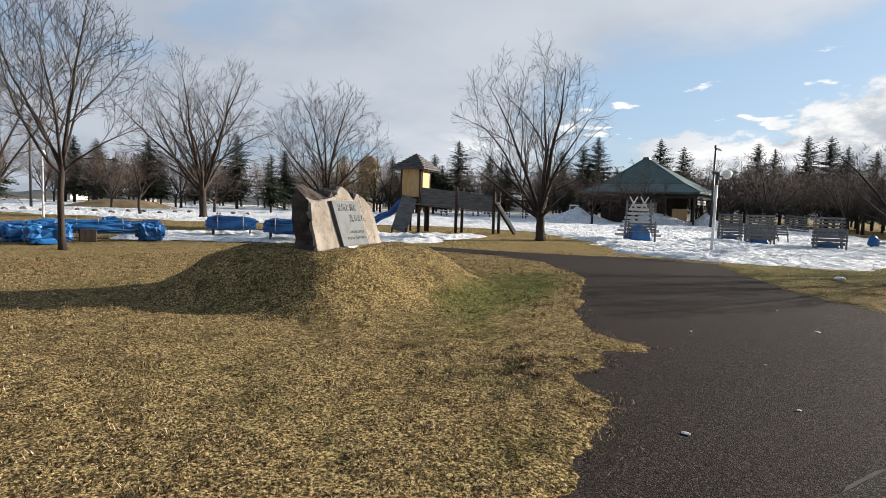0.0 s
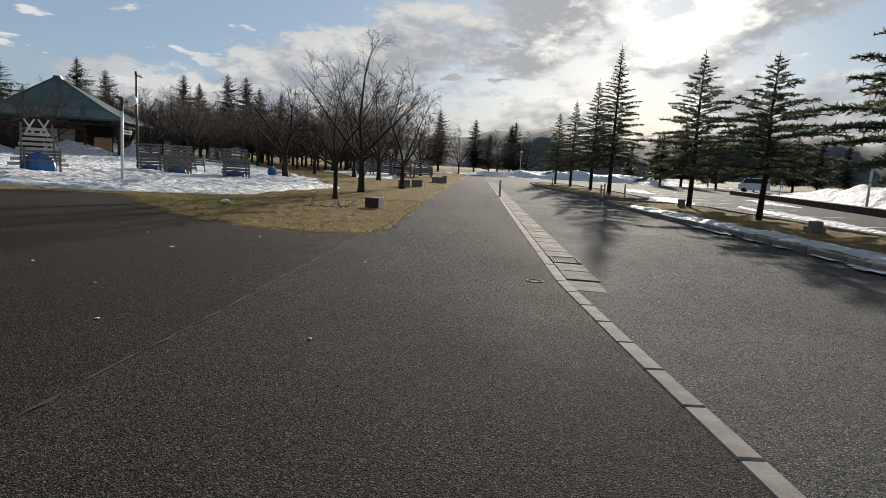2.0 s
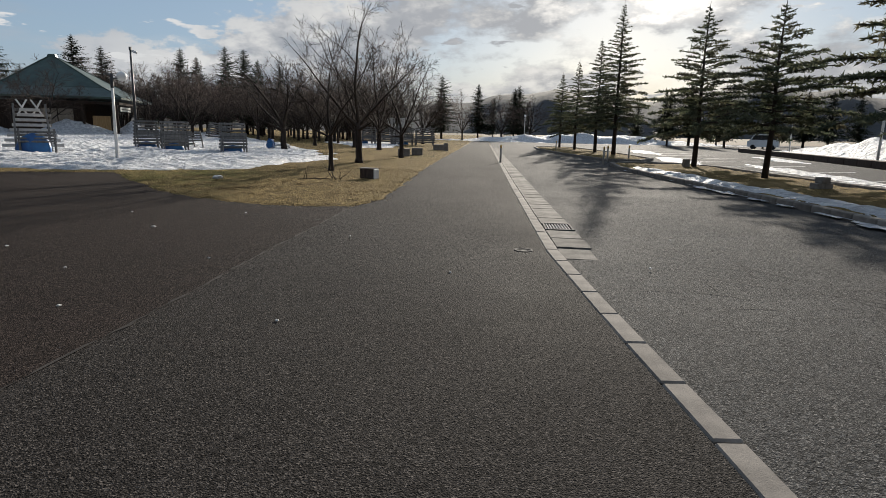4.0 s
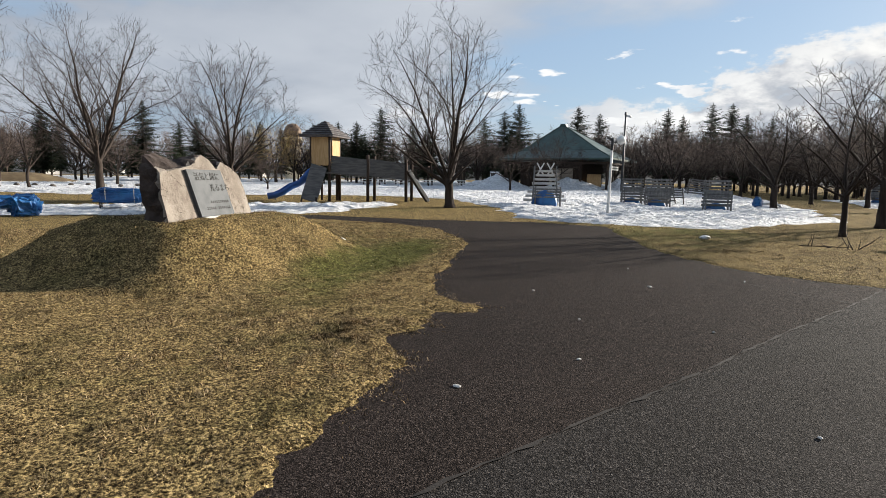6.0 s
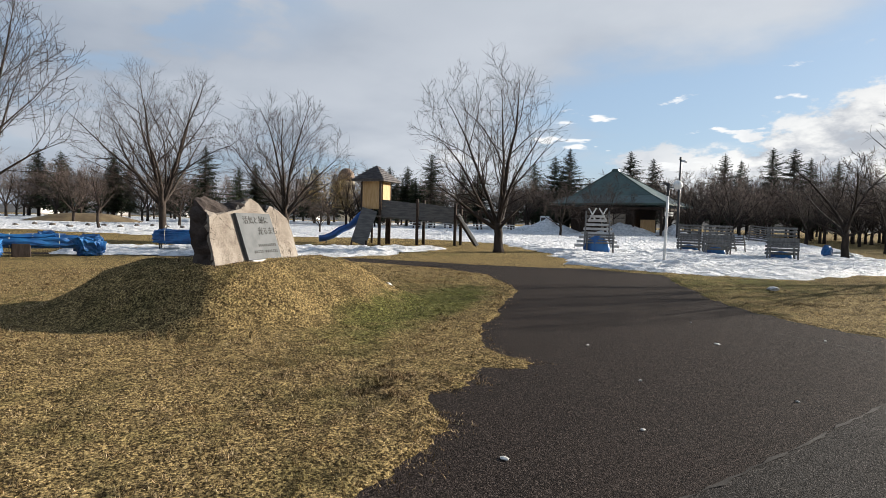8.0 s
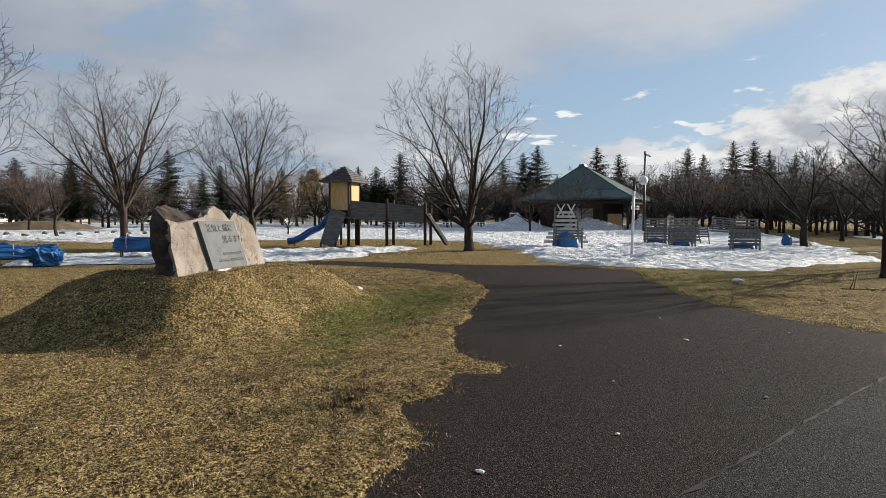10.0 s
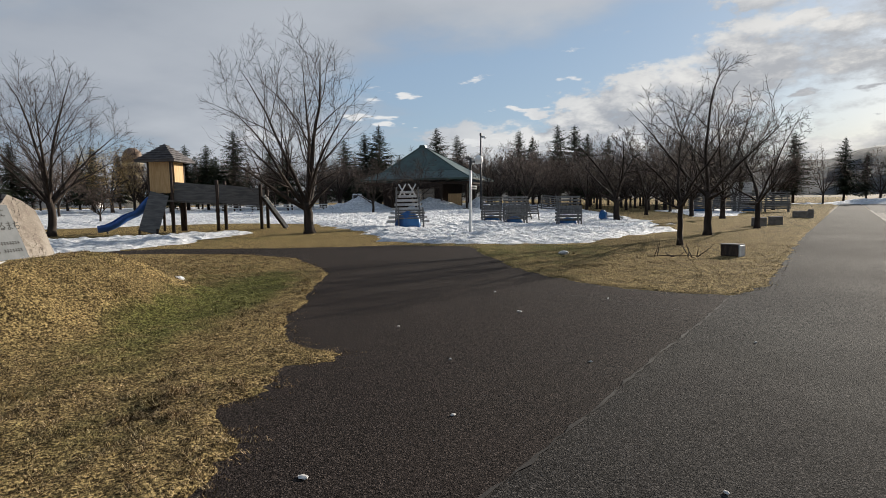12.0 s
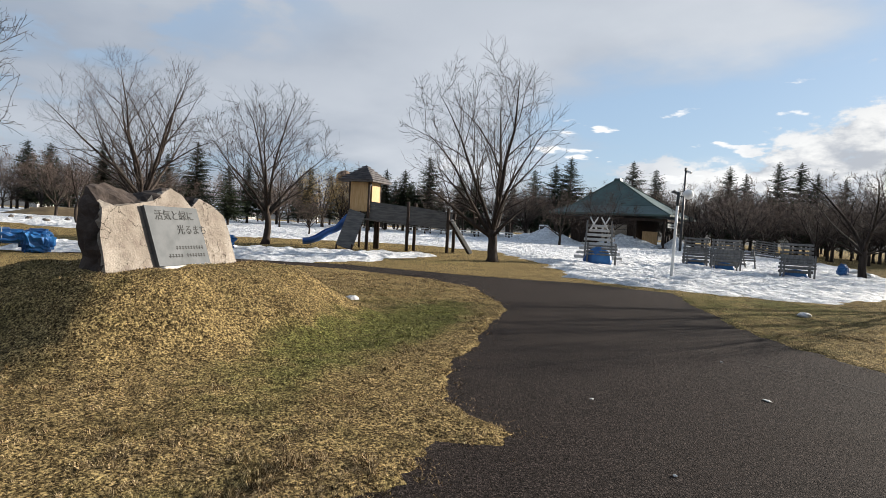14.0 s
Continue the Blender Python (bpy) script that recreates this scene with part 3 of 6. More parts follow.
M_iron = simple("cast_iron", (0.05, 0.047, 0.045), (0.09, 0.085, 0.08), 8.0, 0.95, 0.0, fine=60.0, bump_d=0.002)
grate = thing("drain_grate", "steel drain grating let into the gutter", "drain", pose(float(kerb_x(8.8)) + 0.365, 8.8, -0.012))
s = Shape()
for dx, dy, w, d in ((-0.19, 0, 0.03, 0.58), (0.19, 0, 0.03, 0.58), (0, -0.275, 0.36, 0.03), (0, 0.275, 0.36, 0.03)):
    s.box((dx, dy, 0), (w, d, 0.05))
part("frame", s, M_iron, grate)
s = Shape()
s.box((0, 0, 0), (0.018, 0.52, 0.03))
bar_mesh = s.mesh("bar", M_plinth_bar, True)
for k in range(8):
    b = part("bar", bar_mesh, None, grate)
    b.location = (-0.147 + 0.042 * k, 0, 0.004)
s = Shape()
s.lathe([(0.0, 0), (0.105, 0), (0.11, 0.004), (0.11, 0.012), (0.085, 0.012), (0.08, 0.006), (0.0, 0.008)], 20)
lid = tagged(new("valve_lid", s.mesh("valve_lid", M_iron, False)), "small round iron valve cover set in the asphalt", "manhole cover")
lid.location = (1.36, 7.02, -0.008)

ISLAND_1 = [(7.6, -8), (7.03, 11.7), (6.5, 18), (6.1, 24), (6.4, 27.3), (7.5, 28.9), (9.5, 28.5), (10.7, 26), (11.0, 18), (11.6, 8), (12, -8)]
ISLAND_2 = [(6.9, 31.5), (5.7, 40), (4.9, 50), (5.1, 58), (7, 60), (9, 58), (10.0, 45), (10.0, 34), (8.6, 31.2)]


def island(name, poly, label, y_lo, y_hi):
    def h(x, y):
        s = signed(x, y, poly)
        return np.where(s > 0.16, 0.075 + 0.03 * wob(x, y, 1.2, 2), -0.1), s
    ob = sheet(name, M_turf, np.arange(4.5, 12.6, 0.16), np.arange(y_lo, y_hi, 0.16), h, keep=0.0)
    tagged(ob, label, "traffic island", kind="structure")
    e = thing("island_kerb", "weathered concrete kerb round a planted traffic island", "kerb", kind="structure")
    pts = [Vector((*p, 0)) for p in poly]
    s = Shape()
    s.box((0, 0, 0), (0.15, 0.588, 0.2), bevel=0.02)
    me = s.mesh("kerbstone", M_granite, True)
    for a, b in zip(pts, pts[1:] + pts[:1]):
        n = max(1, round((b - a).length / 0.6))
        ang = math.degrees(math.atan2(b.y - a.y, b.x - a.x)) - 90
        for i in range(n):
            c = a.lerp(b, (i + 0.5) / n)
            if c.y < 1:
                continue
            o = part("kerbstone", me, None, e)
            o.matrix_world = pose(c.x, c.y, 0.02, 0, 0, ang) @ Matrix.Diagonal((1, (b - a).length / n / 0.6, 1, 1))
    return ob


island("island_south", ISLAND_1, "brown turf traffic island with conifers", -8, 30)
island("island_north", ISLAND_2, "brown turf traffic island further up the road", 30, 61)


def snow_patch(name, label, poly, thick, step, base=0.0, rough=0.03):
    def h(x, y):
        s = signed(x, y, poly) + 0.14 * wob(x, y, 0.9, 4) + 0.08 * wob(x, y, 0.3, 5)
        return base + terrain(x, y) + np.clip(s * 0.35, -0.05, thick) + rough * wob(x, y, 0.6, 1) * smoothstep(0, 0.4, s), s
    xs, ys_ = [p[0] for p in poly], [p[1] for p in poly]
    ob = sheet(name, M_snow, np.arange(min(xs) - 0.5, max(xs) + 0.5, step), np.arange(min(ys_) - 0.5, max(ys_) + 0.5, step), h, keep=-0.3)
    return tagged(ob, label, "snow", kind="structure")


snow_patch("snow_kerbside", "thin band of dirty snow along the island's kerb", [(7.35, 6), (7.15, 12), (6.75, 18), (6.5, 23), (7.0, 25), (7.5, 20), (8.0, 14), (8.3, 9), (8.2, 6)], 0.07, 0.12, 0.07)
snow_patch("snow_remnant", "thin leftover strip of snow behind the verge trees", [(-16.5, 60), (-12, 52), (-9.2, 43.5), (-7.0, 45), (-7.6, 53), (-9, 61), (-13, 68)], 0.06, 0.25, 0.03)
for k, poly in enumerate([[(12.6, 17), (13.6, 21), (14.2, 27), (13.9, 31), (13.2, 28), (12.6, 23)], [(16.3, 14), (17.3, 19), (17.8, 25), (17.0, 24), (16.2, 19)],
                          [(11.0, 29), (12.2, 33), (12.6, 38), (11.4, 38.5), (10.4, 33)], [(18.6, 34), (20.5, 42), (19.5, 43), (18.0, 37)], [(13.5, 44), (15, 54), (13.5, 55), (12.4, 48)]]):
    snow_patch("car_park_snow", "low patch of melting snow on the car park", poly, 0.05, 0.25, -0.02)

# planter with a long snow heap behind it, at the far side of the car park
PLANTER = [(17.5, 8), (18.6, 24), (20.4, 34), (23.0, 48), (24.5, 58), (27.0, 57), (26, 46), (23.6, 33), (21.6, 23), (20.6, 8)]
s = Shape()
for i in range(4):
    (xa, ya), (xb, yb) = PLANTER[i], PLANTER[i + 1]
    n = 6
    for k in range(n):
        t0 = (k + 0.5) / n
        ln = math.hypot(xb - xa, yb - ya) / n
        s.box((xa + (xb - xa) * t0, ya + (yb - ya) * t0, 0.18), (0.25, ln - 0.02, 0.4), Matrix.Rotation(-math.atan2(xb - xa, yb - ya), 4, "Z"), 0.03)
pl = tagged(new("planter_wall", s.mesh("planter_wall", M_wood_dark, True)), "low dark stone edging round the car park's verge", "wall", kind="structure")


def heap_h(x, y):
    cx = np.interp(y, [8, 24, 34, 50, 64, 78], [19.8, 21.4, 23.6, 27.4, 31, 33])
    w = np.interp(y, [8, 20, 40, 58, 66], [2.0, 2.4, 2.6, 2.2, 0.4])
    r = np.abs(x - cx - 1.2) / w
    crest = np.interp(y, [8, 18, 27, 34, 44, 54, 64], [1.5, 1.8, 1.9, 1.75, 1.3, 0.8, 0.1])
    z = crest * (1 - smoothstep(0.0, 1.1, r)) * (1 + 0.16 * wob(x, y, 2.2, 3)) + 0.09 * wob(x, y, 0.8, 1) * (r < 1)
    return z - 0.05, 1.05 - r


hp = sheet("snow_heap", M_snow, np.arange(17, 36, 0.28), np.arange(7, 67, 0.28), heap_h, keep=0.0)
tagged(hp, "long ploughed heap of dirty snow", "snow", kind="structure")


def ridge_h(x, y):
    r = np.hypot((x - 16) / 26, (y - 98) / 6)
    z = 1.3 * (1 - smoothstep(0.1, 1.0, r)) * (1 + 0.3 * wob(x, y, 5, 3)) + 0.12 * wob(x, y, 1.2, 1) * (r < 1)
    return z - 0.05, 1 - r


hp = sheet("snow_ridge", M_snow, np.arange(-12, 44, 0.6), np.arange(91, 105, 0.5), ridge_h, keep=0.0)
tagged(hp, "ploughed snow ridge across the road's end", "snow", kind="structure")

for k in range(9):
    s = Shape()
    s.box((0, 0, 0), (0.14, 5.0, 0.006))
    ln = tagged(new("parking_line", s.mesh("parking_line", M_paint, True)), "worn white parking bay line on the asphalt", "road marking", "parking lines")
    ln.matrix_world = pose(13.4 + 0.28 * k, 16 + 4.6 * k, -0.015, 0, 0, -68)

# pale seam between the two asphalts and a curved scrape
s = Shape()
pts = [(-1.46 + 0.012 * math.sin(y * 1.7), y) for y in np.arange(-6, 10.4, 0.12)]
for i, (x, y) in enumerate(pts):
    w = 0.010 + 0.006 * math.sin(i * 1.3) + 0.005 * math.sin(i * 4.1)
    x += 0.008 * math.sin(i * 2.9) + 0.006 * math.sin(i * 0.7)
    s.v += [(x - w, y, 0.005), (x + w, y, 0.005)]
s.f = [(2 * i, 2 * i + 1, 2 * i + 3, 2 * i + 2) for i in range(len(pts) - 1)]
M_seam = simple("worn_seam", (0.016, 0.014, 0.013), (0.050, 0.044, 0.040), 2.2, 0.95, fine=90.0, bump_d=0.004)
tagged(new("seam", s.mesh("seam", M_seam, True)), "pale worn joint between two asphalt surfaces", "pavement joint", kind="structure")
s = Shape()
n = 60
for i in range(n):
    t0 = i / (n - 1)
    x, y = -7.2 + 5.7 * t0, 8.35 + 1.15 * math.sin(math.pi * (0.25 + 0.5 * t0)) - 0.45 * t0
    w = 0.008 + 0.006 * math.sin(i * 2.3)
    s.v += [(x, y - w, 0.005), (x, y + w, 0.005)]
s.f = [(2 * i, 2 * i + 1, 2 * i + 3, 2 * i + 2) for i in range(n - 1)]
tagged(new("scrape", s.mesh("scrape", M_seam, True)), "faint curved scrape across the asphalt", "pavement mark", kind="structure")

# cracks in the road
M_crack = simple("crack", (0.018, 0.017, 0.016), (0.03, 0.028, 0.027), 9.0, 0.95, bump_d=0)
rng = random.Random(11)
s = Shape()
for k in range(46):
    x, y = rng.uniform(2.6, 6.2), rng.uniform(4.0, 10.5)
    a = rng.choice((0.1, 1.3, 2.4)) + rng.uniform(-0.4, 0.4)
    p = []
    for i in range(rng.randint(5, 12)):
        p.append((x, y))
        a += rng.uniform(-0.5, 0.5)
        x, y = x + 0.16 * math.cos(a), y + 0.16 * math.sin(a)
    b0 = len(s.v)
    for i, (x, y) in enumerate(p):
        w = rng.uniform(0.003, 0.007)
        s.v += [(x - w, y - w, -0.0155), (x + w, y + w, -0.0155)]
    s.f += [(b0 + 2 * i, b0 + 2 * i + 1, b0 + 2 * i + 3, b0 + 2 * i + 2) for i in range(len(p) - 1)]
tagged(new("road_cracks", s.mesh("road_cracks", M_crack, True)), "fine network of cracks in the old road", "cracks", kind="stuff")

# ---------------------------------------------------------------- trees


def bare_tree(name, seed, height, r0, fork, spread, mains, fine, label, lean=(0, 0), twig_mat=None, upright=0.35, drop=0.0, width=0.45, turn=None, bow=0.0):
    """A leafless tree: a short trunk, limbs that open like a vase from its head, boughs, side shoots and twigs."""
    rng = random.Random(seed)
    e = thing(name, label, "tree")
    tr, tw = Shape(), Shape()
    crown = height - fork
    core = Vector((lean[0], lean[1], fork + crown * 0.50))
    half = Vector((crown * width, crown * width, crown * 0.54))
    counts = ((12, 1.0), (8, 1.2), (5, 1.15), (3, 0.0)) if fine == 3 else ((10, 0.95), (7, 1.05), (5, 1.0), (3, 0.0)) if fine else ((9, 1.1), (6, 1.2), (4, 1.1), (1, 0.0))

    def rnd(k):
        return Vector((rng.gauss(0, 1), rng.gauss(0, 1), rng.gauss(0, 1))) * k

    def outside(p, k):
        q = p - core
        return (q.x / half.x) ** 2 + (q.y / half.y) ** 2 + (q.z / half.z) ** 2 > k * k

    def bough(p, d, length, r, level):
        """One branch, bent a little at every node, with the next order of branches on alternate sides."""
        n, kids = counts[level]
        wander = (0.075, 0.10, 0.12, 0.10)[level]
        lift = (0.012, 0.03, 0.05, 0.07)[level] * upright * 2 - drop * (0.0, 0.1, 0.35, 0.5)[level]
        reach = rng.uniform(0.90, 1.06) + 0.03 * level
        pts, dirs = [p.copy()], [d.copy()]
        for i in range(n):
            d = (d + rnd(wander) + Vector((0, 0, lift))).normalized()
            p = p + d * (length / n)
            if i > 1 and outside(p, reach):
                break
            pts.append(p.copy())
            dirs.append(d.copy())
        m = len(pts) - 1
        if m < 1:
            return
        tip = ((0.0085, 0.0062, 0.0048, 0.0036) if fine else (0.012, 0.011, 0.010, 0.009))[level]
        rd = [max(r * (1 - i / m) ** 0.8, tip) for i in range(m + 1)]
        (tr if level < 2 else tw).tube(pts, rd, ((7, 5, 4, 3) if fine else (5, 4, 3, 3))[level], False)
        if level == 3:
            return
        side = d.cross(rnd(1)).normalized()
        for i in range(1, m + 1):
            for _ in range(int(kids) + (rng.random() < kids % 1)):
                if level == 0 and i < 2:
                    continue
                ax = dirs[i]
                side = (Matrix.Rotation(2.4 + rng.uniform(-0.5, 0.5), 3, ax) @ side)
                side = (side - ax * side.dot(ax)).normalized()
                a = rng.uniform(0.55, 1.0)
                cd = (ax * math.cos(a) + side * math.sin(a) + Vector((0, 0, 0.12 * upright))).normalized()
                left = length * (1 - (i - 0.5) / max(n, 1))
                ln = (left * rng.uniform(0.40, 0.72) + crown * 0.06, left * rng.uniform(0.45, 0.8) + crown * 0.04, crown * rng.uniform(0.025, 0.085) * (1.8 if drop else 1.0))[level]
                bough(pts[i - 1].lerp(pts[i], rng.random()), cd, ln, max(min(rd[i] * 0.52, r * 0.42), tip * 0.85), level + 1)

    base, top = Vector((0, 0, -0.05)), Vector((lean[0] * 0.12, lean[1] * 0.12, fork))
    bend = Vector((math.cos(seed), math.sin(seed), 0)) * bow
    trunk = [base.lerp(top, i / 6) + bend * math.sin(math.pi * i / 6) + rnd(0.012 * r0 / 0.15) * (0 < i < 6) for i in range(7)]
    tr.tube(trunk, [r0 * (1.55, 1.08, 1.0, 0.96, 0.93, 0.92, 0.9)[i] for i in range(7)], 10)
    phase = rng.uniform(0, 6.28) if turn is None else turn
    for k in range(mains):
        f = k / max(1, mains - 1)
        w = phase + 2.4 * k + rng.uniform(-0.25, 0.25)
        tilt = spread * (1.08 - 0.80 * f) * rng.uniform(0.9, 1.1)
        d = Vector((math.cos(w) * math.sin(tilt), math.sin(w) * math.sin(tilt), math.cos(tilt)))
        start = trunk[5].lerp(trunk[6], 0.2 + 0.8 * f) - Vector((0, 0, r0 * 0.5))
        bough(start, d, crown * (1.02 + 0.12 * f), r0 * rng.uniform(0.44, 0.60) * (1.12 if k in (0, mains - 1) else 0.9), 0)
    part("trunk", tr, M_bark, e, flat=False)
    part("crown", tw, twig_mat or M_twig, e, flat=False)
    return e


def put(e, x, y, rz=0.0, k=1.0, dz=0.0):
    e.matrix_world = pose(x, y, gz(x, y) + dz, 0, 0, rz) @ Matrix.Scale(k, 4)
    return e


def again(e, x, y, rz, k):
    c = copy_thing(e, pose(x, y, gz(x, y), 0, 0, rz))
    wide = 0.86 + 0.34 * ((abs(x * 7.31 + y * 3.17)) % 1.0)
    c.scale = (k * wide, k * wide, k)
    return c


tree_c = put(bare_tree("cherry_tree", 27, 9.15, 0.21, 1.4, 0.98, 10, 3, "tall leafless cherry tree with a forked dark trunk", (-0.44, -0.47), width=0.45, turn=-2.32), -20.0, 18.5, 0)
tree_a = put(bare_tree("young_tree", 5, 7.5, 0.085, 2.4, 0.72, 7, 3, "slender leafless young tree on the lawn", (0.1, 0.1), upright=0.5, width=0.41, bow=0.06), -18.7, -0.18, 20)
tree_b = put(bare_tree("park_tree", 9, 11.0, 0.24, 2.2, 0.82, 8, 3, "leafless park tree with a broad vase-shaped crown", upright=0.5, width=0.66), -42.2, 7.9, 70)
tree_b2 = put(bare_tree("park_tree", 14, 8.3, 0.17, 1.7, 0.85, 7, 3, "leafless park tree with a leaning crown", (-0.3, 0.2), upright=0.5, width=0.56, bow=0.12), -29.95, 11.84, 10)
tree_d = put(bare_tree("small_tree", 31, 4.4, 0.075, 1.3, 1.15, 6, 2, "small leafless tree in the verge beside the walkway", width=0.62, upright=0.15), -4.25, 18.9, 40)
tree_e = put(bare_tree("cherry_tree", 33, 6.3, 0.13, 1.6, 1.1, 6, 2, "leafless cherry tree in the verge beside the walkway", width=0.60, upright=0.15), -4.45, 23.7, 150)
tree_g = put(bare_tree("cherry_tree", 37, 4.9, 0.11, 1.3, 1.35, 6, 2, "spreading leafless cherry tree beside the walkway", width=0.74, upright=0.12), -3.5, 28.9, 15)
tree_f = put(bare_tree("cherry_tree", 41, 6.2, 0.18, 1.4, 1.25, 7, 2, "dark leafless cherry tree at the edge of the snow", width=0.66, upright=0.15), -11.55, 34.5, 90)
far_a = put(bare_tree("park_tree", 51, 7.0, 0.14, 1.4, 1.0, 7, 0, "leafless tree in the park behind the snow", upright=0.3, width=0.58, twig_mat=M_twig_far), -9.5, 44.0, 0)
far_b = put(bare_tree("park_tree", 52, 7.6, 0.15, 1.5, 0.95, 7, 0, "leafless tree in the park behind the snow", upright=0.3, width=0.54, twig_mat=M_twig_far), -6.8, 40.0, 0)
sap = put(bare_tree("sapling", 61, 4.9, 0.10, 1.6, 0.75, 5, 2, "thin crooked leafless sapling standing in the snow", width=0.42, bow=0.16), -48.8, 4.8, 0)
willow = put(bare_tree("willow", 71, 8.5, 0.2, 1.8, 0.95, 8, 3, "yellow-twigged weeping willow far across the park", twig_mat=M_willow, drop=0.28, upright=0.2, width=0.5), -69, 32, 0)
for src in (far_a, far_b):
    src["group"] = "park trees"
again(willow, -72, 37, 80, 0.9)
rng = random.Random(77)
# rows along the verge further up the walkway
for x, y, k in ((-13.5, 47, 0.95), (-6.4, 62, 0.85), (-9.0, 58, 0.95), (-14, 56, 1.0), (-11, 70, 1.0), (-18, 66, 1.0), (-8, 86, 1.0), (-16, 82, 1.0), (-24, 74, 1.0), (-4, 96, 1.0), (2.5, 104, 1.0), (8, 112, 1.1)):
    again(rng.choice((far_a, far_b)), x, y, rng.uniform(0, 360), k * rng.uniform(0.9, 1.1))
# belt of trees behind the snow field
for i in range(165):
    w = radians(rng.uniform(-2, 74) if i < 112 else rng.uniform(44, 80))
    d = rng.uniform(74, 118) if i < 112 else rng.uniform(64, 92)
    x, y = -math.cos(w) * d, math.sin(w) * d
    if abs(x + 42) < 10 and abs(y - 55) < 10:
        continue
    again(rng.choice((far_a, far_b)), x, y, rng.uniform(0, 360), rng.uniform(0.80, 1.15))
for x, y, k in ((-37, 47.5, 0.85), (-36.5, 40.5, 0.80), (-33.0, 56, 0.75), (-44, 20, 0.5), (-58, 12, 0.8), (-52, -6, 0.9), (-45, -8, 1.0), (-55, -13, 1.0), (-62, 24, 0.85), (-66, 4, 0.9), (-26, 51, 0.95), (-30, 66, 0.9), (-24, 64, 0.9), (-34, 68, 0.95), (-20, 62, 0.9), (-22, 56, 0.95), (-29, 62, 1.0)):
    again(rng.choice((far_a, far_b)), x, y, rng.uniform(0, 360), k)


def spruce(name, seed, height, width, mat, label, layers=38, low=0.15):
    """A dense dark conifer: uneven whorls of drooping sprays round a straight trunk."""
    rng = random.Random(seed)
    e = thing(name, label, "conifer")
    tr, fo = Shape(), Shape()
    tr.tube([(0, 0, -0.05), (0.05, 0, height * 0.5), (0, 0, height * 0.99)], [height * 0.016 + 0.03, height * 0.010 + 0.01, 0.012], 7)
    ph = [rng.uniform(0, 6.28) for _ in range(4)]
    for i in range(layers):
        f = i / (layers - 1)
        r = width * 0.5 * (1 - f) ** 0.72 * min(1.0, 0.62 + 3.0 * f) + 0.10
        for k in range(11):
            if rng.random() < 0.14:
                continue
            z = height * (low + (0.97 - low) * min(1.0, max(0.0, f + rng.uniform(-0.06, 0.06) * (1 - f))))
            w = k * 0.571 + i * 2.4 + rng.uniform(-0.3, 0.3)
            lump = 1 + 0.20 * math.sin(w + ph[0] + f * 4) + 0.16 * math.sin(2 * w + ph[1] - f * 9) + 0.10 * math.sin(3 * w + ph[2] + f * 17)
            ln = r * rng.uniform(0.45, 1.15) * lump
            p = Vector((0, 0, z))
            d = Vector((math.cos(w), math.sin(w), 0.05 - 0.28 * (1 - f) + 0.35 * f * f))
            sd = Vector((-math.sin(w), math.cos(w), 0))
            m = 7
            for j in range(m):
                a, b = j / m, (j + 1.3) / m
                half = ln * 0.22 * (1 - a) + 0.06
                c0, c1 = p + d * ln * a, p + d * ln * min(b, 1.05)
                for sg in (1, -1):
                    for q in (0.55, 1.0):
                        dr = Vector((0, 0, half * rng.uniform(-1.0, 0.25)))
                        o = c0.lerp(c1, rng.uniform(-0.2, 0.5))
                        fo.add([tuple(o), tuple(o.lerp(c1, 0.55)), tuple(o.lerp(c1, rng.uniform(0.5, 1.1)) + sd * sg * half * q * rng.uniform(0.7, 1.4) + dr)], [(0, 1, 2)])
    part("trunk", tr, M_bark, e, flat=False)
    part("crown", fo, mat, e)
    return e


spr_a = put(spruce("spruce", 3, 9.0, 5.6, M_needle, "dark spruce in the belt of trees"), -73, 68, 0)
spr_b = put(spruce("fir", 4, 8.6, 5.0, M_needle, "narrow dark fir in the belt of trees"), -64, 77, 0)
spr_a["group"] = spr_b["group"] = "belt conifers"
for i in range(34):
    w = radians(rng.uniform(0, 84))
    d = rng.uniform(96, 124)
    x, y = -math.cos(w) * d, math.sin(w) * d
    if abs(x + 42) < 9 and abs(y - 55) < 9:
        continue
    again(rng.choice((spr_a, spr_b)), x, y, rng.uniform(0, 360), rng.uniform(0.75, 1.2))
for x, y, k in ((-49.0, 55.0, 0.80), (-53.0, 55.0, 0.66), (-58, 48, 0.9), (-93, 6, 0.75), (-70, 46, 0.85), (-62, 35, 0.6), (6, 118, 1.2), (1, 122, 1.0), (-60, 18, 0.7), (-72, -6, 0.9)):
    again(rng.choice((spr_a, spr_b)), x, y, rng.uniform(0, 360), k)


# single conifers that stand out against the sky: bearing from +y towards -x, distance, height
for az, d, hgt in ((36.0, 84, 10.2), (34.0, 86, 9.4), (28.0, 86, 9.8), (26.7, 84, 8.8), (24.3, 86, 10.4), (22.7, 85, 10.2), (21.5, 82, 8.9), (19.6, 88, 9.0), (41.6, 84, 10.6), (43.0, 82, 9.4), (45.0, 86, 9.0), (55.1, 82, 9.6), (57.5, 84, 8.0), (59.2, 80, 7.6), (76.3, 76, 8.6), (83.7, 78, 7.8), (87.6, 92, 8.2), (72.0, 80, 7.4), (66.5, 84, 7.6), (52.0, 86, 8.2), (13.0, 92, 8.6), (10.0, 96, 8.0), (4.5, 110, 10.5), (1.0, 120, 10.0), (-2.5, 116, 9.0)):
    x, y = -math.sin(radians(az)) * d, math.cos(radians(az)) * d
    again(spr_a if hgt > 8.3 else spr_b, x, y, az * 37.0, 1.12 * hgt / (9.0 if hgt > 8.3 else 8.6))


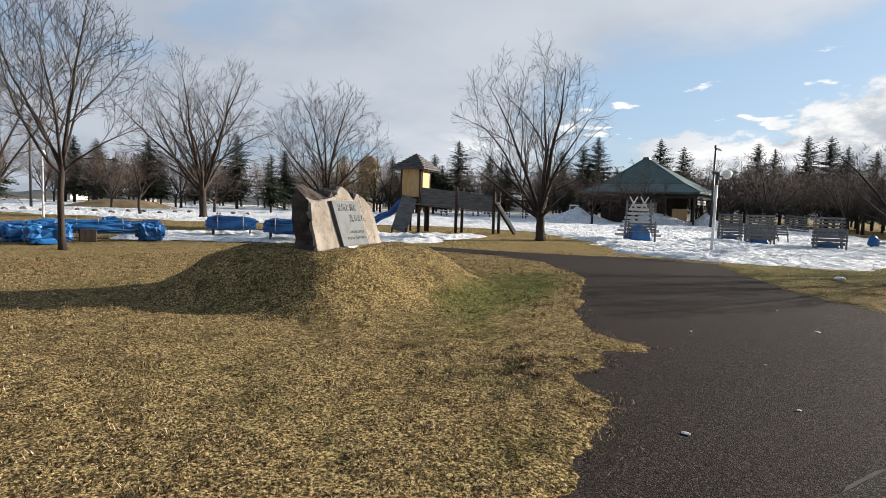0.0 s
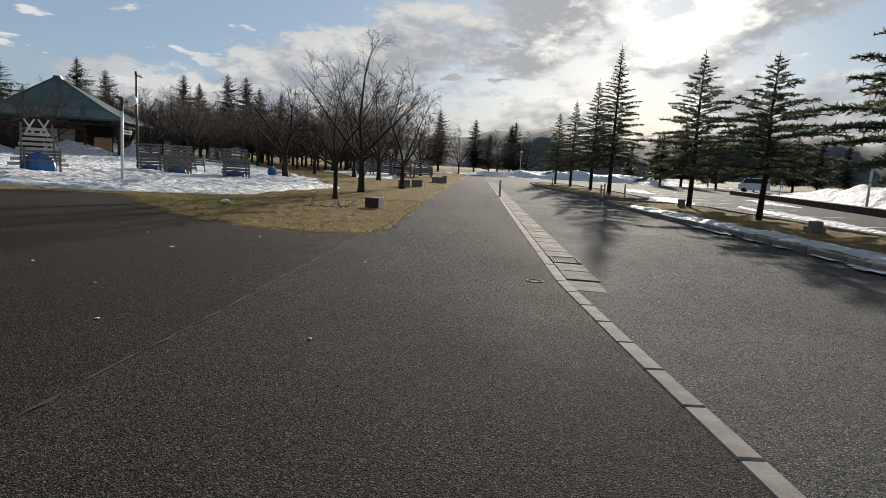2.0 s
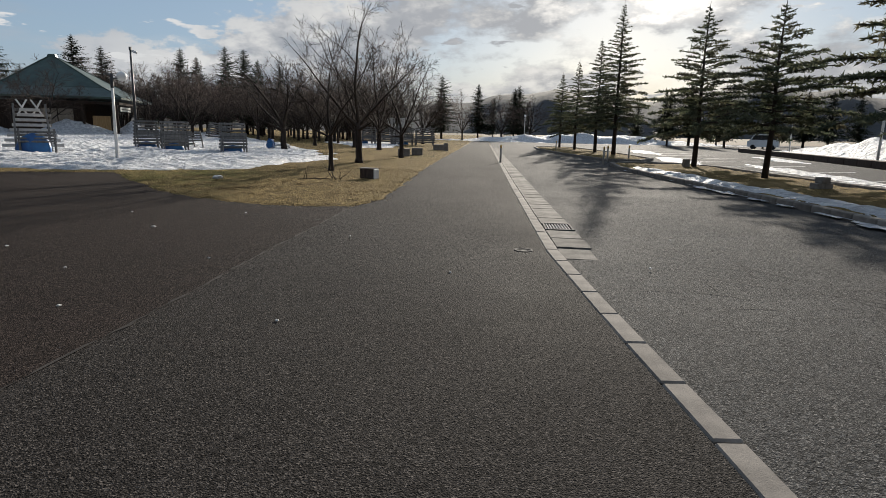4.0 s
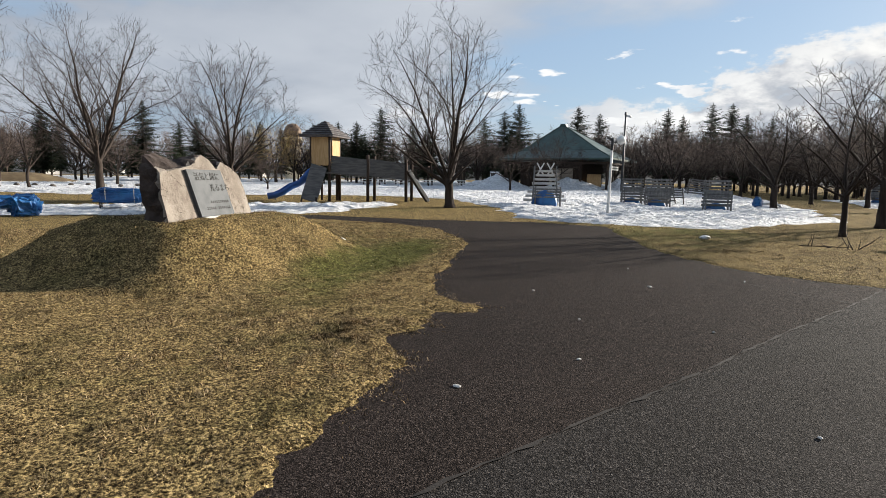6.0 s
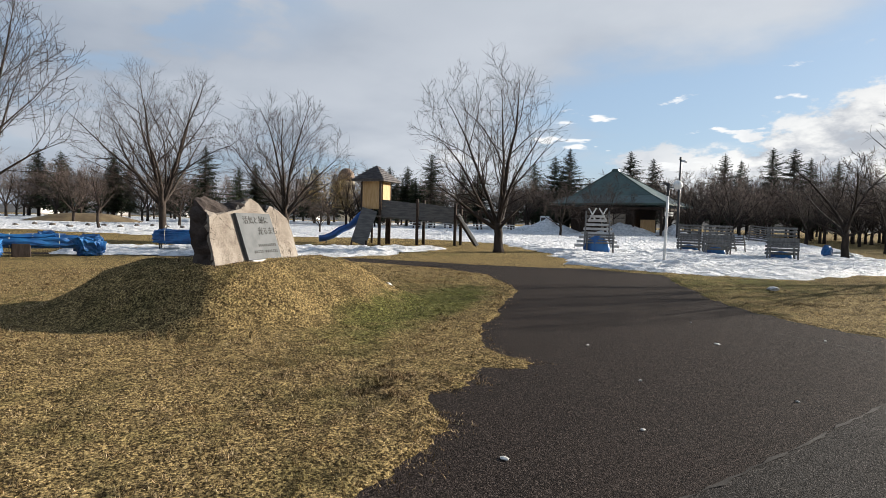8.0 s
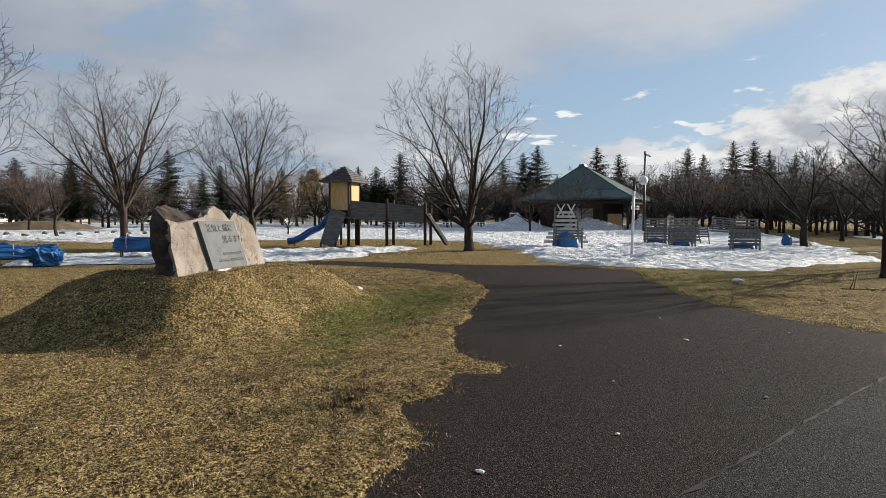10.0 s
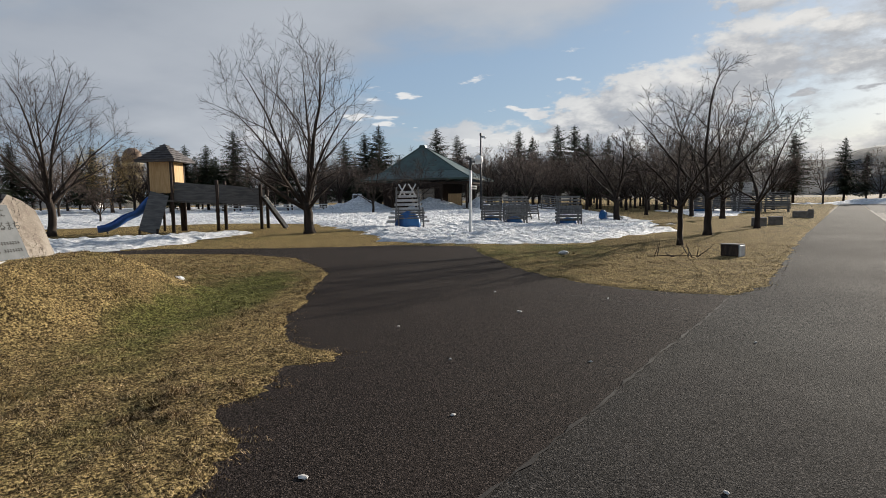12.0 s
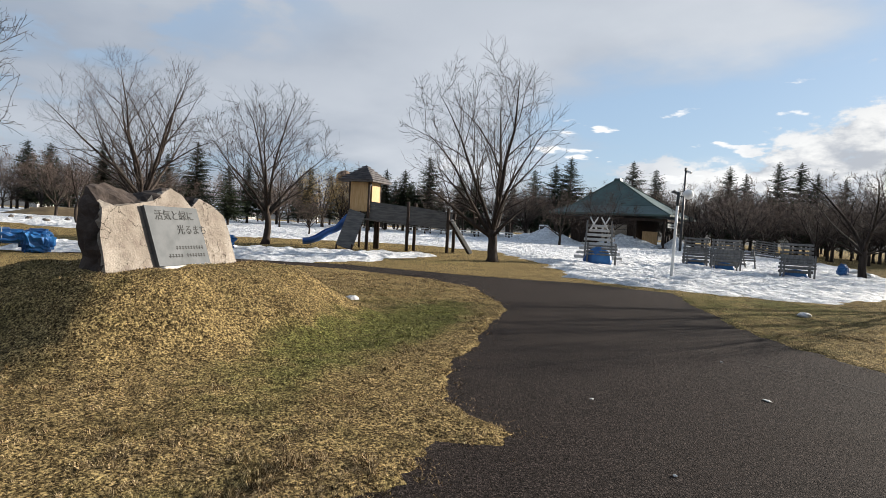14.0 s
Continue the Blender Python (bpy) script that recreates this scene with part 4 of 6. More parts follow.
def cedar(name, seed, height, width, first, label):
    """A feathery conifer: long level boughs with drooping tips, each a fan of branchlets set with short needle tufts."""
    rng = random.Random(seed)
    e = thing(name, label, "conifer", group="island conifers")
    tr, bo, fo = Shape(), Shape(), Shape()
    tr.tube([(0, 0, -0.1), (0.04, 0, height * 0.3), (-0.03, 0.02, height * 0.65), (0, 0, height)], [0.05 + height * 0.010, 0.03 + height * 0.008, 0.015 + height * 0.004, 0.008], 8)
    n = int(height * 15)
    for i in range(n):
        f = (i + rng.random()) / n
        z = first + (height * 0.96 - first) * f
        ln = width * 0.5 * (1 - f) ** 1.12 * rng.uniform(0.50, 1.12) * min(1.0, 0.72 + 2 * f) + 0.05
        w = i * 2.4 + rng.uniform(-0.4, 0.4)
        d = Vector((math.cos(w), math.sin(w), rng.uniform(-0.02, 0.22) + 0.45 * f))
        pts = [Vector((0, 0, z))]
        m = 6
        for j in range(m):
            d.z -= 0.07 * (1 - 0.5 * f)
            pts.append(pts[-1] + d.normalized() * ln / m)
        bo.tube(pts, [0.020 * (1 - f) + 0.007 - 0.0028 * (j > 2) for j in range(m + 1)], 4, False)
        for j in range(int((7 + ln * 13) * (1.0 - 0.45 * f))):
            a = rng.uniform(0.10, 1.0) * m
            k = min(int(a), m - 1)
            p = pts[k].lerp(pts[k + 1], a - k)
            ax = (pts[k + 1] - pts[k]).normalized()
            sd = ax.cross(Vector((0, 0, 1))).normalized() * (1 if j % 2 else -1)
            b = (sd * rng.uniform(0.35, 0.95) + ax * rng.uniform(0.5, 1.0) + Vector((0, 0, rng.uniform(-0.16, 0.14)))).normalized()
            l2 = (0.05 + 0.08 * min(1.0, ln * 2) + 0.26 * ln * (1.05 - a / m)) * rng.uniform(0.6, 1.25)
            tufts_n = int(5 + l2 * 26)
            for q in range(tufts_n):
                c = p + b * l2 * (q + rng.random()) / tufts_n + Vector((0, 0, -0.06 * l2 * (q / tufts_n) ** 2))
                t_d = (b * 0.5 + Vector((rng.gauss(0, 0.7), rng.gauss(0, 0.7), rng.gauss(0.12, 0.5)))).normalized()
                l3 = rng.uniform(0.08, 0.18) * (1.0 - 0.4 * f)
                sp = t_d.cross(Vector((rng.gauss(0, 1), rng.gauss(0, 1), rng.gauss(0, 1)))).normalized() * l3 * 0.19
                fo.add([tuple(c - sp), tuple(c + sp), tuple(c + t_d * l3)], [(0, 1, 2)])
    part("trunk", tr, M_bark, e, flat=False)
    part("bough", bo, M_bark, e, flat=False)["kind"] = "stuff"
    part("crown", fo, M_needle_b, e)
    return e


for i, (x, y, hgt, wd, fst) in enumerate(((9.69, 19.7, 5.4, 6.6, 1.45), (9.54, 25.86, 6.65, 6.6, 1.4), (8.9, 39.3, 9.6, 6.2, 1.8), (8.6, 44.5, 8.2, 5.4, 1.7), (8.0, 51.0, 7.4, 5.4, 1.5), (7.4, 57.0, 7.0, 5.4, 1.5), (10.3, 13.2, 6.8, 7.6, 1.6))):
    c = cedar("cedar", 80 + i, hgt, wd, fst, "sparse long-boughed conifer on the traffic island")
    c.matrix_world = pose(x, y, 0.06, 0, 0, 50 * i)
# dark wood beyond the car park
for i in range(18):
    x = rng.uniform(24, 95)
    y = rng.uniform(78, 120) - 0.35 * (x - 24)
    again(rng.choice((spr_a, spr_b, far_a)), x, y, rng.uniform(0, 360), rng.uniform(0.75, 1.15))

# ---------------------------------------------------------------- hills and far fields


def hills(x, y):
    az = np.degrees(np.arctan2(x, y))
    d = np.hypot(x, y)
    crest = np.interp(az, [-100, -60, -25, -12, -2, 6, 12, 25, 45, 70, 100], [10, 16, 26, 46, 67, 70, 74, 78, 84, 90, 80])
    z = crest * (1 + 0.12 * np.sin(az * 0.35) + 0.07 * np.sin(az * 1.1 + 1)) * np.sin(np.clip((d - 780) / 700, 0, 1) * math.pi)
    return z + 2.5 * wob(x, y, 30, 2) * (z > 4) - 1, np.ones_like(x)


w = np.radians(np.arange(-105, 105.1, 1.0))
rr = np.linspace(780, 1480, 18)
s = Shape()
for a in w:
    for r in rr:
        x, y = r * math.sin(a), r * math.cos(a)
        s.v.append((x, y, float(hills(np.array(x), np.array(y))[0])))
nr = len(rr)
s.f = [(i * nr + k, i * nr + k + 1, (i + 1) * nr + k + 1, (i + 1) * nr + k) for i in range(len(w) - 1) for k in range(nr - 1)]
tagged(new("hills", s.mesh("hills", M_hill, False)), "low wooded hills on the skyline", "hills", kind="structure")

# ---------------------------------------------------------------- the inscribed stone


def rock_build(t, b):
    v = coords(t)
    big, mid, fine = noise_of(t, v, 1.7, 6.0, 0.6), noise_of(t, v, 6.0, 7.0, 0.68), noise_of(t, v, 40.0, 4.0, 0.65)
    c = mix(t, smooth(t, big, 0.35, 0.65), (0.165, 0.140, 0.117), (0.25, 0.22, 0.187))
    c = mix(t, smooth(t, mid, 0.48, 0.70, 0.0, 0.7), c, (0.115, 0.09, 0.075))
    c = mix(t, smooth(t, fine, 0.55, 0.75, 0.0, 0.5), c, (0.36, 0.31, 0.26))
    w0 = socket(t, "ShaderNodeTexVoronoi", Scale=1.7)
    w0.feature = "DISTANCE_TO_EDGE"
    warp = t.nodes.new("ShaderNodeVectorMath")
    warp.operation = "ADD"
    nz = socket(t, "ShaderNodeTexNoise", Scale=3.0, Detail=4.0)
    t.links.new(v, nz.inputs["Vector"])
    t.links.new(v, warp.inputs[0])
    t.links.new(nz.outputs["Color"], warp.inputs[1])
    t.links.new(warp.outputs[0], w0.inputs["Vector"])
    crack = smooth(t, w0.outputs["Distance"], 0.007, 0.0, 0.0, 0.8)
    c = mix(t, crack, c, (0.03, 0.022, 0.018))
    t.links.new(c, b.inputs["Base Color"])
    b.inputs["Roughness"].default_value = 0.95
    b.inputs["Specular IOR Level"].default_value = 0.12
    bump(t, b, mathn(t, "SUBTRACT", mathn(t, "ADD", mid, mathn(t, "MULTIPLY", fine, 0.3)), crack), 1.0, 0.035)


M_rock = material("rough_stone", rock_build)
M_plaque = simple("dark_plaque", (0.065, 0.07, 0.074), (0.095, 0.10, 0.105), 5.0, 0.62, fine=150.0, bump_d=0.0005)
M_ink = simple("dark_letters", (0.012, 0.012, 0.012), (0.02, 0.02, 0.02), 5.0, 0.6, bump_d=0)
M_plinth = simple("pale_plinth", (0.42, 0.40, 0.37), (0.55, 0.52, 0.48), 5.0, 0.85, fine=60.0, bump_d=0.004)
STONE = Matrix(((-0.62, -0.785, 0, -8.82), (0.785, -0.62, 0, 3.84), (0, 0, 1, 0.635), (0, 0, 0, 1)))   # x along the face, y into the stone
TILT = math.radians(16)
stone = thing("monument_stone", "rough upright stone with a dark inscribed plaque on a mound", "monument", STONE)
bm = bmesh.new()
outline = [(-1.26, -0.15), (-1.20, 0.20), (-1.17, 0.5), (-1.08, 0.80), (-0.62, 0.87), (-0.30, 0.93), (0.02, 1.10), (0.20, 1.03), (0.34, 0.88), (0.52, 1.00), (0.74, 0.92), (0.96, 0.78), (1.02, 0.55), (1.0, 0.3), (1.06, 0.0), (1.06, -0.15)]
front = [bm.verts.new((u - 0.02 * (z > 0.3), z * math.tan(TILT), z)) for u, z in outline]
back = [bm.verts.new((u * 0.90 - (0.06 if u > -0.7 else 0.07), (0.55 if u > -0.7 else 0.44) + z * 0.10 + 0.06 * math.sin(u * 5), z * 0.96 + (0.26 if u < -0.5 and z > 0.7 else 0.1 if u < 0 and z > 0.3 else -0.02))) for u, z in outline]
bm.faces.new(front)
bm.faces.new(list(reversed(back)))
for i in range(len(outline)):
    j = (i + 1) % len(outline)
    bm.faces.new((front[j], front[i], back[i], back[j]))
bmesh.ops.recalc_face_normals(bm, faces=bm.faces[:])
bmesh.ops.triangulate(bm, faces=bm.faces[:])
for _ in range(3):
    bmesh.ops.subdivide_edges(bm, edges=[e for e in bm.edges if e.calc_length() > 0.09], cuts=1)
    bmesh.ops.triangulate(bm, faces=bm.faces[:])
for v in bm.verts:
    q = v.co
    plane = abs(q.y - q.z * math.tan(TILT)) < 0.02
    a = 0.010 if plane else 0.055
    q += noise.noise_vector(q * 2.3) * a + noise.noise_vector(q * 6.5) * a * 0.8 + noise.noise_vector(q * 14.0) * a * 0.35
me = bpy.data.meshes.new("rock")
bm.to_mesh(me)
bm.free()
# dark weathered skin; the left side's shade is put into its tone too
M_shaded_skin = simple("weathered_shaded_skin", (0.022, 0.017, 0.015), (0.068, 0.053, 0.046), 3.0, 0.95, fine=18.0, bump_d=0.03)
me.materials.append(M_rock)
me.materials.append(M_shaded_skin)
for p in me.polygons:
    q = p.center
    rim = noise.noise(q * 5.0) * 0.05
    if abs(q.y - q.z * math.tan(TILT)) > 0.05 + rim or (q.z > 0.93 + rim * 2 and q.x < -0.2):
        p.material_index = 1
part("rock", me, None, stone)
FACE = Matrix.Translation((0, 0, 0.0)) @ Matrix.Rotation(-TILT, 4, "X")      # plaque plane: x along, z up the slope, y inwards


def on_face(ob):
    ob.matrix_local = FACE
    return ob


s = Shape()
v0 = [(-0.50, 0.14), (0.40, 0.13), (0.33, 0.88), (-0.56, 0.88)]
s.add([(x, y, z) for y in (-0.055, 0.05) for x, z in v0], [(0, 1, 2, 3), (7, 6, 5, 4), (0, 4, 5, 1), (1, 5, 6, 2), (2, 6, 7, 3), (3, 7, 4, 0)])
plaque = on_face(part("plaque", s, M_plaque, stone, "dark polished inscription plate"))
s = Shape()
s.box((-0.04, -0.045, 0.075), (0.94, 0.17, 0.10), bevel=0.015)
on_face(part("plinth", s, M_plinth, stone, "pale stone ledge under the plate"))


def written(name, text, size, x, z, depth, parent, mat, shear=0.0):
    c = bpy.data.curves.new(name, "FONT")
    c.body, c.size, c.extrude, c.shear, c.resolution_u = text, size, 0.002, shear, 2
    tmp = new("tmp", c)
    bpy.context.view_layer.update()
    m = bpy.data.meshes.new_from_object(tmp.evaluated_get(bpy.context.evaluated_depsgraph_get()))
    bpy.data.objects.remove(tmp)
    m.materials.clear()
    m.materials.append(mat)
    ob = new(name, m)
    ob.parent = parent
    ob.matrix_local = Matrix.Translation((x, depth, z)) @ Matrix.Rotation(math.pi / 2, 4, "X")
    return ob


written("inscription", "活気と緑に", 0.135, -0.43, 0.72, -0.058, plaque, M_ink)
written("inscription", "光るまち", 0.135, -0.10, 0.54, -0.058, plaque, M_ink)
for z, n0, x0, stepx in ((0.355, 10, -0.16, 0.050), (0.255, 13, -0.30, 0.050)):
    for k in range(n0):
        if n0 == 13 and k == 5:
            continue
        s = Shape()
        s.box((x0 + stepx * k, -0.057, z - 0.004), (0.034, 0.004, 0.009))
        s.box((x0 + stepx * k, -0.057, z + 0.018), (0.028, 0.004, 0.008))
        s.box((x0 + stepx * k + 0.003, -0.057, z + 0.004), (0.008, 0.004, 0.046))
        part("character", s, M_ink, plaque)

M_board = simple("grey_board", (0.085, 0.085, 0.088), (0.15, 0.148, 0.145), 2.0, 0.85, fine=24.0, bump_d=0.003, stretch=(1, 6, 6))
# ---------------------------------------------------------------- play tower with bridge and slide
PT = pose(-27.1, 16.1, 0.10, 0, 0, 60.6)
play = thing("play_tower", "timber play tower with roof, boarded bridge, climbing board and blue slide", "playground", PT)


def post(x, y, h, r=0.085, parent=play, mat=None, name="post"):
    s = Shape()
    s.lathe([(r, -0.1), (r, h - 0.05), (r * 0.8, h), (0.0, h + 0.01)], 10, (x, y, 0))
    return part(name, s, mat or M_wood_dark, parent, flat=False)


for x, h in ((0.0, 2.75), (2.05, 2.55), (4.15, 2.35)):
    post(x, 0.0, h)
    post(x + 0.42, 0.75, h - 0.02)
W = Matrix.Rotation(radians(-29), 4, "Z")
TC = Vector((-0.2, 0.55, 0))
for dx, dy in ((-0.56, -0.56), (0.56, -0.56), (0.56, 0.56), (-0.56, 0.56)):
    q = TC + W @ Vector((dx, dy, 0))
    post(q.x, q.y, 3.62, 0.065)
for nm, c, sz in (("front_wall", (0, -0.58, 2.75), (1.06, 0.04, 1.60)), ("side_wall", (0.58, 0.1, 2.95), (0.04, 0.85, 1.15)), ("back_wall", (0, 0.58, 2.6), (1.06, 0.04, 1.3)), ("side_wall", (-0.58, 0, 2.75), (0.04, 1.06, 1.60))):
    s = Shape()
    s.box(TC + W @ Vector(c), sz, W, 0.004)
    part(nm, s, M_ply, play, "tan plywood board")
s = Shape()
s.box(TC + Vector((0, 0, 1.55)), (1.25, 1.25, 0.10), W, 0.01)
part("deck", s, M_wood_grey, play)
s = Shape()
hw, z0, z1 = 0.99, 3.52, 4.35
for a, b, zz0, zz1 in ((hw, 0.02, z0, z1),):
    c = [TC + W @ Vector((x * a, y * a, 0)) for x, y in ((-1, -1), (1, -1), (1, 1), (-1, 1))]
    apex = TC + Vector((0, 0, zz1))
    base = [q + Vector((0, 0, zz0)) for q in c]
    low = [q + Vector((0, 0, zz0 - 0.09)) for q in c]
    s.add([tuple(q) for q in base + low] + [tuple(apex)], [(0, 1, 8), (1, 2, 8), (2, 3, 8), (3, 0, 8), (4, 5, 1, 0), (5, 6, 2, 1), (6, 7, 3, 2), (7, 4, 0, 3), (7, 6, 5, 4)])
roof = part("roof", s, M_roof_tile, play, "grey shingled pyramid roof")
for k in range(7):
    f = k / 7
    s = Shape()
    a = hw * (1 - f) + 0.015
    zz = z0 + (z1 - z0) * f
    for i in range(4):
        p, q = [TC + W @ Vector((x * a, y * a, 0)) for x, y in (((-1, -1), (1, -1)), ((1, -1), (1, 1)), ((1, 1), (-1, 1)), ((-1, 1), (-1, -1)))[i]]
        mid = (p + q) / 2
        ang = math.atan2(q.y - p.y, q.x - p.x)
        s.box((mid.x, mid.y, zz + 0.02), ((q - p).length, 0.05, 0.035), Matrix.Rotation(ang, 4, "Z"), 0.004)
    part("shingle_course", s, M_roof_tile, roof)


def slab(name, a, b, h0, h1, thick, mat, label="", y=0.0):
    """A boarded panel between two upright edges: a and b give x, z of the lower ends."""
    s = Shape()
    n = 5
    for k in range(n):
        f0, f1 = k / n + 0.004, (k + 1) / n - 0.004
        vs = []
        for yy in (y - thick / 2, y + thick / 2):
            for (x, z, h) in ((a[0], a[1], h0), (b[0], b[1], h1)):
                vs += [(x, yy, z + h * f0), (x, yy, z + h * f1)]
        s.add(vs, [(0, 2, 3, 1), (5, 7, 6, 4), (0, 4, 6, 2), (1, 3, 7, 5), (0, 1, 5, 4), (2, 6, 7, 3)])
    return part(name, s, mat, play, label)


slab("bridge_panel", (0.10, 1.55), (1.98, 1.38), 0.92, 0.92, 0.05, M_board, "weathered grey boarding", -0.06)
slab("bridge_panel", (2.15, 1.40), (4.05, 1.22), 0.95, 0.90, 0.05, M_board, "weathered grey boarding", -0.06)
slab("bridge_panel", (0.45, 1.55), (4.45, 1.22), 0.9, 0.9, 0.05, M_wood_grey, "", 0.78)
s = Shape()
for k in range(26):
    f = k / 25
    s.box((0.2 + 4.0 * f, 0.36, 1.50 - 0.33 * f), (0.14, 0.8, 0.04), None, 0.004)
part("bridge_deck", s, M_wood_grey, play)
s = Shape()
s.box((-0.80, -0.62, 1.0), (0.84, 0.05, 2.0), Matrix.Rotation(radians(17), 4, "Y") @ Matrix.Rotation(radians(-18), 4, "X"), 0.01)
part("climbing_board", s, M_board, play, "leaning grey climbing board")
for dx in (-1.45, -0.70):
    s = Shape()
    s.tube([(dx, -0.95, -0.1), (dx + 0.02, -0.9, 0.25)], [0.05, 0.05], 8)
    part("stub_post", s, M_wood_dark, play)
s = Shape()
s.tube([(4.2, -0.05, 1.72), (5.35, -0.05, 0.0)], [0.09, 0.09], 4)
part("ramp_beam", s, M_wood_dark, play, "dark slanting beam")
s = Shape()
s.box((4.86, -0.13, 0.92), (0.16, 0.07, 2.02), Matrix.Rotation(radians(-33.5), 4, "Y"), 0.01)
# the pale material paints in the sunlit look of the rail's top
part("ramp_rail", s, M_plinth, play, "wooden handrail of the ramp, pale colour for its sunlit top")
s = Shape()
s.box((4.80, 0.62, 0.92), (0.07, 0.10, 2.02), Matrix.Rotation(radians(-33.5), 4, "Y"), 0.01)
part("ramp_rail", s, M_wood_grey, play)
s = Shape()
s.box((4.3, 0.36, 2.12), (0.9, 0.08, 0.08), None, 0.01)
part("cross_rail", s, M_wood_dark, play)
# slide: a bent half-pipe
s = Shape()
path = [(-0.55, 0.75, 1.80), (-0.9, 0.95, 1.62), (-1.3, 1.20, 1.22), (-1.65, 1.25, 0.98), (-2.1, 1.15, 0.78), (-2.55, 0.95, 0.46), (-2.95, 0.85, 0.30), (-3.3, 0.8, 0.26)]
nseg = 9
for i, p in enumerate(path):
    p = Vector(p)
    d = (Vector(path[min(i + 1, 7)]) - Vector(path[max(i - 1, 0)])).normalized()
    sd = d.cross(Vector((0, 0, 1))).normalized()
    nn = sd.cross(d)
    for rr_ in (0.34, 0.30):
        for k in range(nseg):
            w_ = math.pi * (k / (nseg - 1)) + math.pi
            s.v.append(tuple(p + sd * math.cos(w_) * rr_ + nn * (math.sin(w_) * rr_ + 0.15)))
m2 = nseg * 2
for i in range(len(path) - 1):
    for k in range(nseg - 1):
        a = i * m2 + k
        s.f.append((a, a + 1, a + 1 + m2, a + m2))
        a += nseg
        s.f.append((a + m2, a + 1 + m2, a + 1, a))
    for k in (0, nseg - 1):
        a = i * m2 + k
        s.f.append((a, a + m2, a + m2 + nseg, a + nseg))
part("slide", s, M_slide, play, "blue plastic chute", flat=False)
s = Shape()
s.tube([(-2.9, 0.86, 0.2), (-2.9, 0.86, -0.1)], [0.04, 0.04], 8)
part("slide_leg", s, M_dark_metal, play)

# ---------------------------------------------------------------- pavilion and what stands round it
PAV = pose(-41.3, 55.85, gz(-42, 55.3), 0, 0, 19.9)
PEAK = (-0.85, -0.27)      # the peak, off the middle of the eaves
pav = thing("pavilion", "dark timber park pavilion with a green pyramid roof", "pavilion", PAV)


def hip(name, a0, z0, a1, z1, mat, parent, thick=0.12, label="", c0=(0, 0), c1=(0, 0)):
    s = Shape()
    lo = [(x * a0 + c0[0], y * a0 + c0[1], z0) for x, y in ((-1, -1), (1, -1), (1, 1), (-1, 1))]
    hi = [(x * a1 + c1[0], y * a1 + c1[1], z1) for x, y in ((-1, -1), (1, -1), (1, 1), (-1, 1))]
    un = [(x, y, z - thick) for x, y, z in lo]
    s.add(lo + hi + un, [(0, 1, 5, 4), (1, 2, 6, 5), (2, 3, 7, 6), (3, 0, 4, 7), (8, 9, 1, 0), (9, 10, 2, 1), (10, 11, 3, 2), (11, 8, 0, 3), (4, 5, 6, 7), (11, 10, 9, 8)])
    return part(name, s, mat, parent, label)


up_roof = hip("upper_roof", 4.35, 4.32, 0.35, 7.2, M_roof_green, pav, c1=PEAK)
low_roof = hip("lower_roof", 6.3, 3.38, 4.45, 4.28, M_roof_green, pav, 0.18)
hip("roof_cap", 0.42, 7.1, 0.3, 7.5, M_roof_green, pav, c0=PEAK, c1=PEAK)
# standing seams and ridge rolls
s = Shape()
s.box((0, 0, 0), (0.05, 1.0, 0.05))
seam_mesh = s.mesh("ridge_roll", M_roof_green, True)
for sx, sy in ((-1, -1), (1, -1), (1, 1), (-1, 1)):
    for a0, z0, a1, z1, par in ((4.35, 4.32, 0.35, 7.2, up_roof), (6.3, 3.38, 4.45, 4.28, low_roof)):
        p, q = Vector((sx * a0, sy * a0, z0)), Vector((sx * a1 + (PEAK[0] if z1 > 7 else 0), sy * a1 + (PEAK[1] if z1 > 7 else 0), z1))
        o = part("ridge_roll", seam_mesh, None, par)
        o.matrix_local = Matrix.Translation((p + q) / 2) @ (q - p).to_track_quat("Y", "Z").to_matrix().to_4x4() @ Matrix.Diagonal((2.2, (q - p).length, 2.2, 1))
M_timber = simple("dark_timber", (0.030, 0.021, 0.016), (0.060, 0.042, 0.032), 2.0, 0.85, fine=20.0, bump_d=0.004, stretch=(5, 5, 1))
for nm, c, sz in (("wall", (-0.9, -4.3, 1.45), (6.9, 0.14, 2.9)), ("wall", (2.6, 0, 1.45), (0.14, 8.5, 2.9)), ("wall", (-4.4, 0, 1.45), (0.14, 8.5, 2.9)), ("wall", (-0.9, 4.3, 1.45), (6.9, 0.14, 2.9))):
    s = Shape()
    s.box(c, sz)
    w0 = part(nm, s, M_timber, pav)
    for k in range(8):
        s = Shape()
        if sz[0] > 1:
            s.box((c[0] - sz[0] / 2 + sz[0] * (k + 0.5) / 8, c[1] - 0.09, c[2]), (sz[0] / 8 - 0.03, 0.03, sz[2] - 0.1))
        else:
            s.box((c[0] + 0.09, c[1] - sz[1] / 2 + sz[1] * (k + 0.5) / 8, c[2]), (0.03, sz[1] / 8 - 0.03, sz[2] - 0.1))
        part("plank", s, M_timber, w0)
M_door = simple("tan_door", (0.30, 0.25, 0.20), (0.42, 0.36, 0.29), 2.0, 0.7, fine=20.0, bump_d=0.002)
